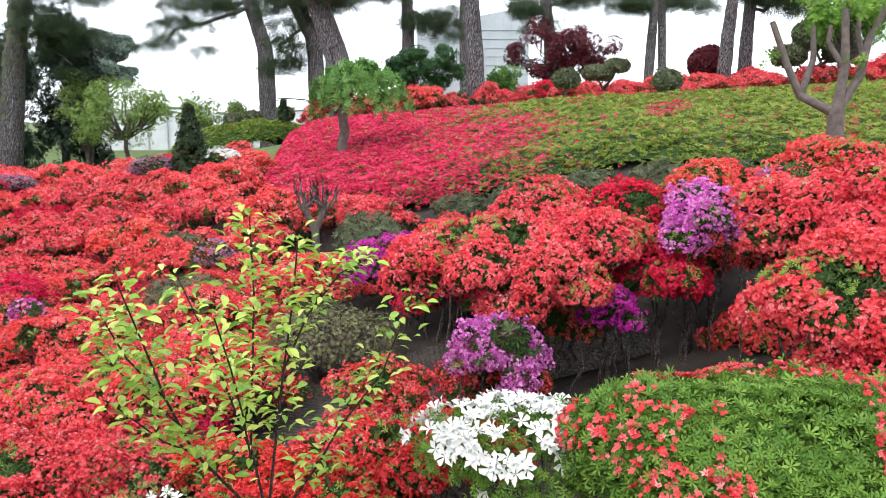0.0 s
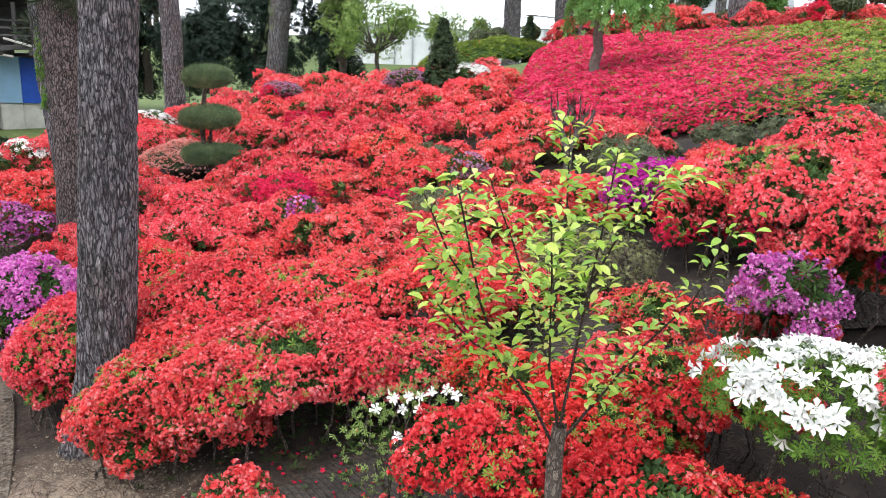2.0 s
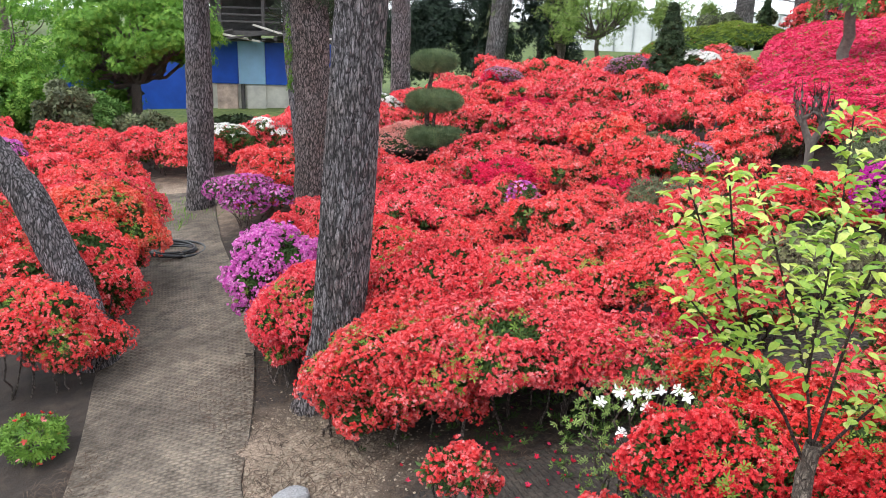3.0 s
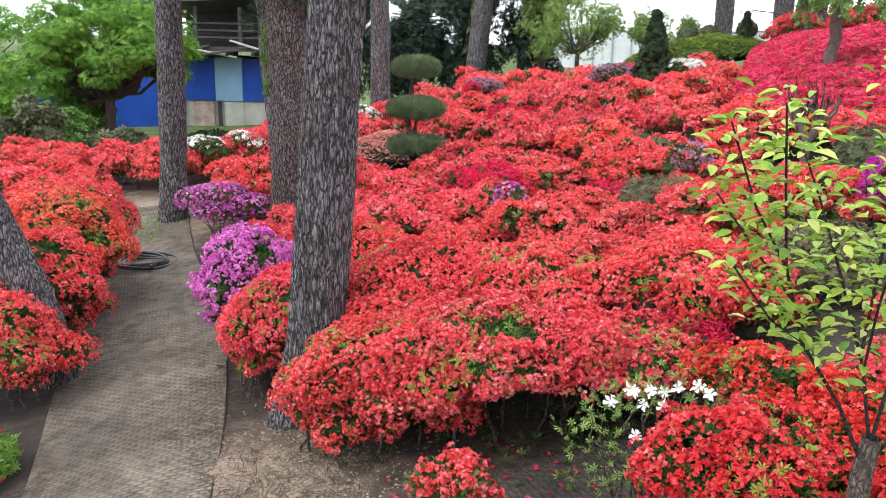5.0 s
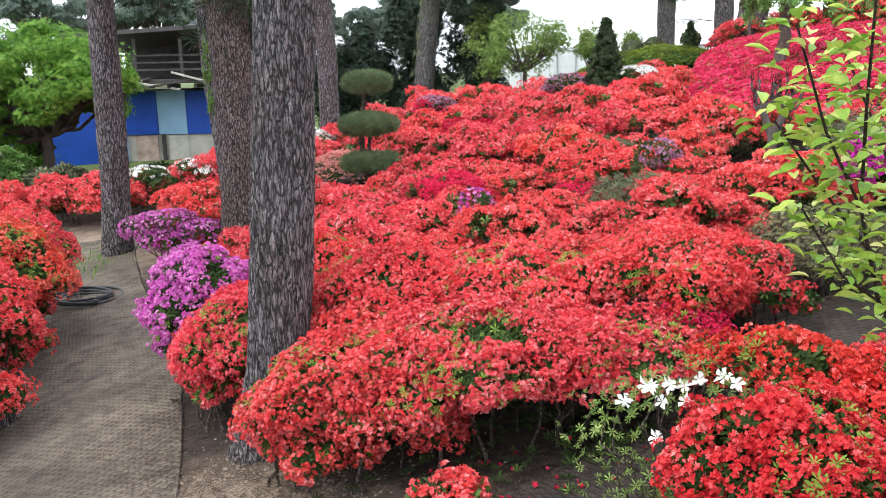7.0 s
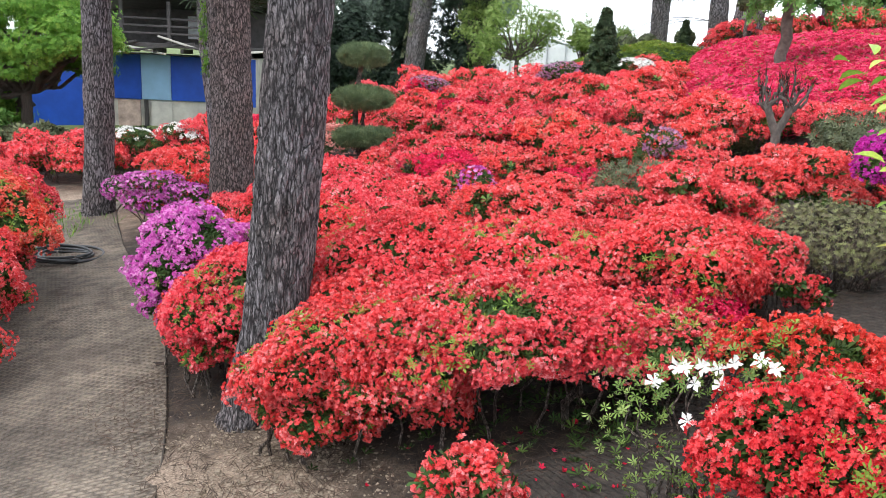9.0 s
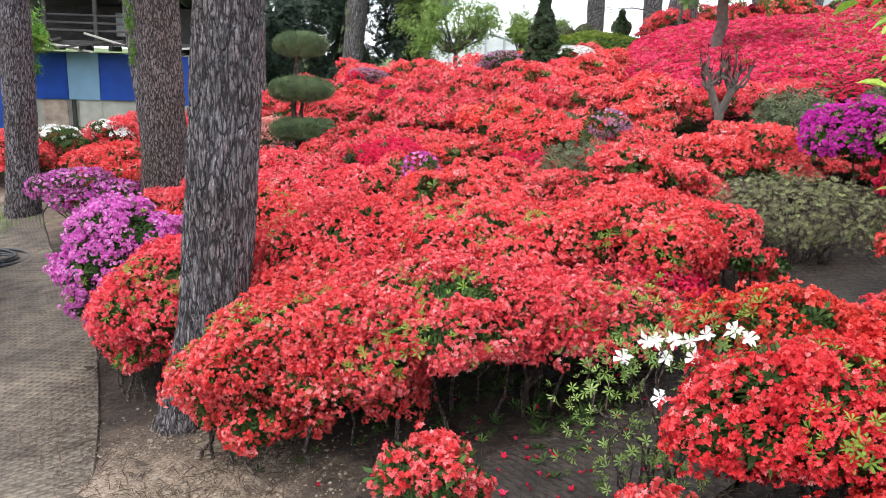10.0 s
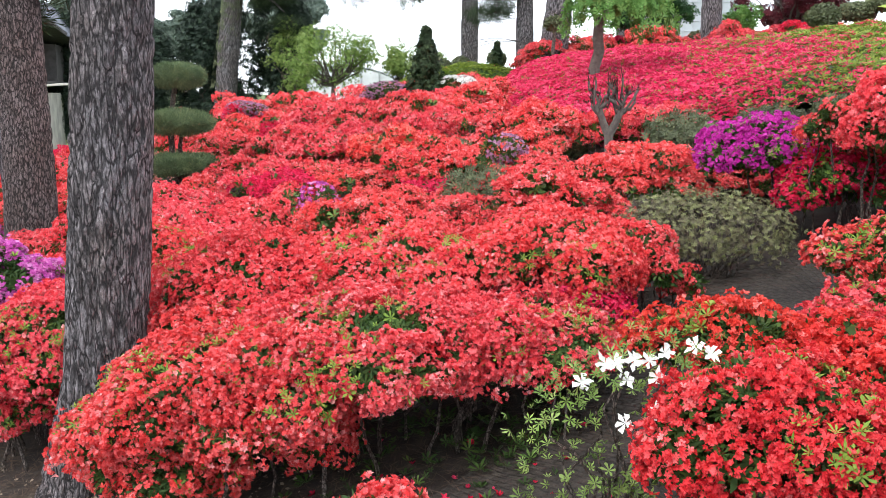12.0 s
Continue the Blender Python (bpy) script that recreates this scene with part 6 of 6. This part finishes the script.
vs = [bm.verts.new(c) for c in ((1.4, 2.0, 3.9), (5.0, 2.0, 3.9), (5.0, 6.0, 3.9), (1.4, 6.0, 3.9), (2.3, 4.0, 5.0), (4.2, 4.0, 5.0))]
for f in ((0, 1, 5, 4), (1, 2, 5), (2, 3, 4, 5), (3, 0, 4), (3, 2, 1, 0)):
    bm.faces.new([vs[i] for i in f])
me = bpy.data.meshes.new("tiled_roof")
bm.to_mesh(me)
bm.free()
part("tiled_roof", me, M_ROOF, house, "slate-grey hipped roof")

leafy_tree("maple_tree", "broad bright green maple in front of the house", -18.0, 14.0, 3.2, [c for c in clump_cloud(120, 2.3, 1.5, 0.1, 3.7, 0.3, 0.6) if c[2] > 1.5 or 0.88 * c[0] + 0.47 * c[1] < -0.5], M_TREE, 260, 0.058, 0.12, base=-1.3, flat=0.5)
leafy_tree("maple_tree", "green maple spreading before the house wall", -16.6, 14.9, 2.2, clump_cloud(10, 0.5, 0.5, 1.4, 2.3, 0.22, 0.36), M_TREE, 160, 0.055, 0.08, base=-1.0, flat=0.5)
for x, y, h, w, leaf in [(-16.0, 12.6, 0.9, 0.7, M_GREY), (-17.6, 12.2, 1.2, 0.9, M_WEEP), (-19.8, 11.6, 1.8, 1.2, M_TREE), (-15.2, 14.6, 0.8, 0.6, M_NEEDLE), (-21.5, 11.5, 3.2, 1.8, M_TREE), (-23.5, 14.0, 4.2, 2.2, M_TREE), (-20.5, 8.8, 2.2, 1.4, M_WEEP), (-18.6, 9.8, 1.3, 0.8, M_WEEP), (-17.2, 11.4, 1.4, 0.7, M_GREY), (-22.5, 7.0, 2.6, 1.8, M_WEEP), (-24.5, 9.5, 3.4, 1.8, M_WEEP), (-19.5, 6.0, 1.6, 1.2, M_GREY)]:
    leafy_tree("tree", "leafy green tree at the garden edge", x, y, h, clump_cloud(20, w, w * 0.8, 0.3, h, w * 0.22, w * 0.38), leaf, 130, 0.1, 0.07)
RW = np.random.RandomState(99)
for k in range(34):
    a = radians(-52 + 4.1 * k + RW.uniform(-1, 1)) if k < 17 else radians(-88 + 6 * (k - 17) + RW.uniform(-2, 2))
    d = RW.uniform(58, 80)
    x, y = d * math.sin(a), d * math.cos(a)
    hgt = RW.uniform(6.0, 8.6) if a < radians(-22) else RW.uniform(2.0, 3.0)
    leafy_tree("far_pine", "distant green pine behind the garden, haze put into its colour", x, y, hgt, clump_cloud(24 if hgt > 4 else 12, 3.0, 2.6, hgt * 0.5, hgt, 0.6, 1.15), M_HAZE, 120, 0.23, 0.22, base=0.0, flat=0.4)
for o in [o for o in bpy.data.objects if o.name.startswith("far_pine")]:
    tagged(o, group="distant pines")

# film greenhouses beyond the small trees
for x, y, w, ln, turn in [(-14.5, 40.0, 7.0, 9.0, 5), (-7.5, 44.0, 7.0, 9.0, 5)]:
    gh = thing("greenhouse", "long white film greenhouse with arched ribs", "greenhouse", "greenhouses")
    gh.matrix_world = pose(x, y, 0.2, 0, 0, turn)
    V, F = [], []
    for j in range(2):
        for k in range(17):
            a = math.pi * k / 16
            V.append((w / 2 * math.cos(a), j * ln, 2.0 * math.sin(a) ** 0.8))
    F = [(k, k + 1, 17 + k + 1, 17 + k) for k in range(16)]
    part("film", mesh_np("film", V, F), M_GALV, gh, smooth=True)
    V2 = [(w / 2 * 0.98 * math.cos(math.pi * k / 16), 0.02, 1.96 * math.sin(math.pi * k / 16) ** 0.8) for k in range(17)]
    bm = bmesh.new()
    bm.faces.new([bm.verts.new(v) for v in V2])
    me = bpy.data.meshes.new("end_wall")
    bm.to_mesh(me)
    bm.free()
    part("end_wall", me, M_GALV, gh)
    for j in range(8):
        V, F = tube([(w / 2 * 1.01 * math.cos(math.pi * k / 16), j * ln / 7, 2.03 * math.sin(math.pi * k / 16) ** 0.8) for k in range(17)], [0.05] * 17, 5)
        part("rib", mesh_np("rib", V, F), M_STEEL, gh)
    for k in range(7):
        xx = -w / 2 * 0.8 + w * 0.8 * k / 6
        V, F = tube([(xx, -0.05, 0), (xx, -0.05, 2.0 * max(0.05, 1 - (xx / (w / 2)) ** 2) ** 0.4)], [0.04, 0.04], 5)
        part("mullion", mesh_np("mullion", V, F), M_STEEL, gh)

# large pale building behind the terrace
hall = thing("hall", "large pale grey clad hall behind the pines", "building")
hall.matrix_world = pose(1.4, 38.6, 1.0, 0, 0, 0)
bm = bmesh.new()
vs = [bm.verts.new(c) for c in ((-2.6, 0, 0), (2.6, 0, 0), (2.6, 0, 5.9), (-2.6, 0, 4.9), (-2.6, 9, 0), (2.6, 9, 0), (2.6, 9, 5.9), (-2.6, 9, 4.9))]
for f in ((0, 1, 2, 3), (5, 4, 7, 6), (1, 5, 6, 2), (4, 0, 3, 7), (3, 2, 6, 7)):
    bm.faces.new([vs[i] for i in f])
me = bpy.data.meshes.new("cladding")
bm.to_mesh(me)
bm.free()
part("cladding", me, M_NET, hall)
for k in range(14):
    part("seam", box(-2.6 + 0.4 * k - 0.012, -2.6 + 0.4 * k + 0.012, -0.03, 0.0, 0, 4.9 + 0.077 * k), M_NET, hall)
for k in range(13):
    part("seam", box(-2.6, 2.6, -0.035, 0.0, 0.4 * k, 0.4 * k + 0.02), M_NET, hall)

# bent pipe arches of an old frame on the terrace edge
frame_arch = thing("arch_frame", "bare curved dark frame behind the clipped trees", "frame")
frame_arch.location = (-4.2, 21.0, gz(-4.2, 21.0))
for k in range(3):
    V, F = tube([(1.5 * math.cos(a) + 0.1 * k, 0.5 * k, 0.35 + 0.85 * math.sin(a)) for a in np.linspace(0, math.pi, 14)], [0.008] * 14, 6)
    part("arch", mesh_np("arch", V, F), M_DARKWOOD, frame_arch, smooth=True)

for group in MODELS.values():
    for b, used in group:
        if not used:
            for o in (*b.children_recursive, b):
                bpy.data.objects.remove(o)
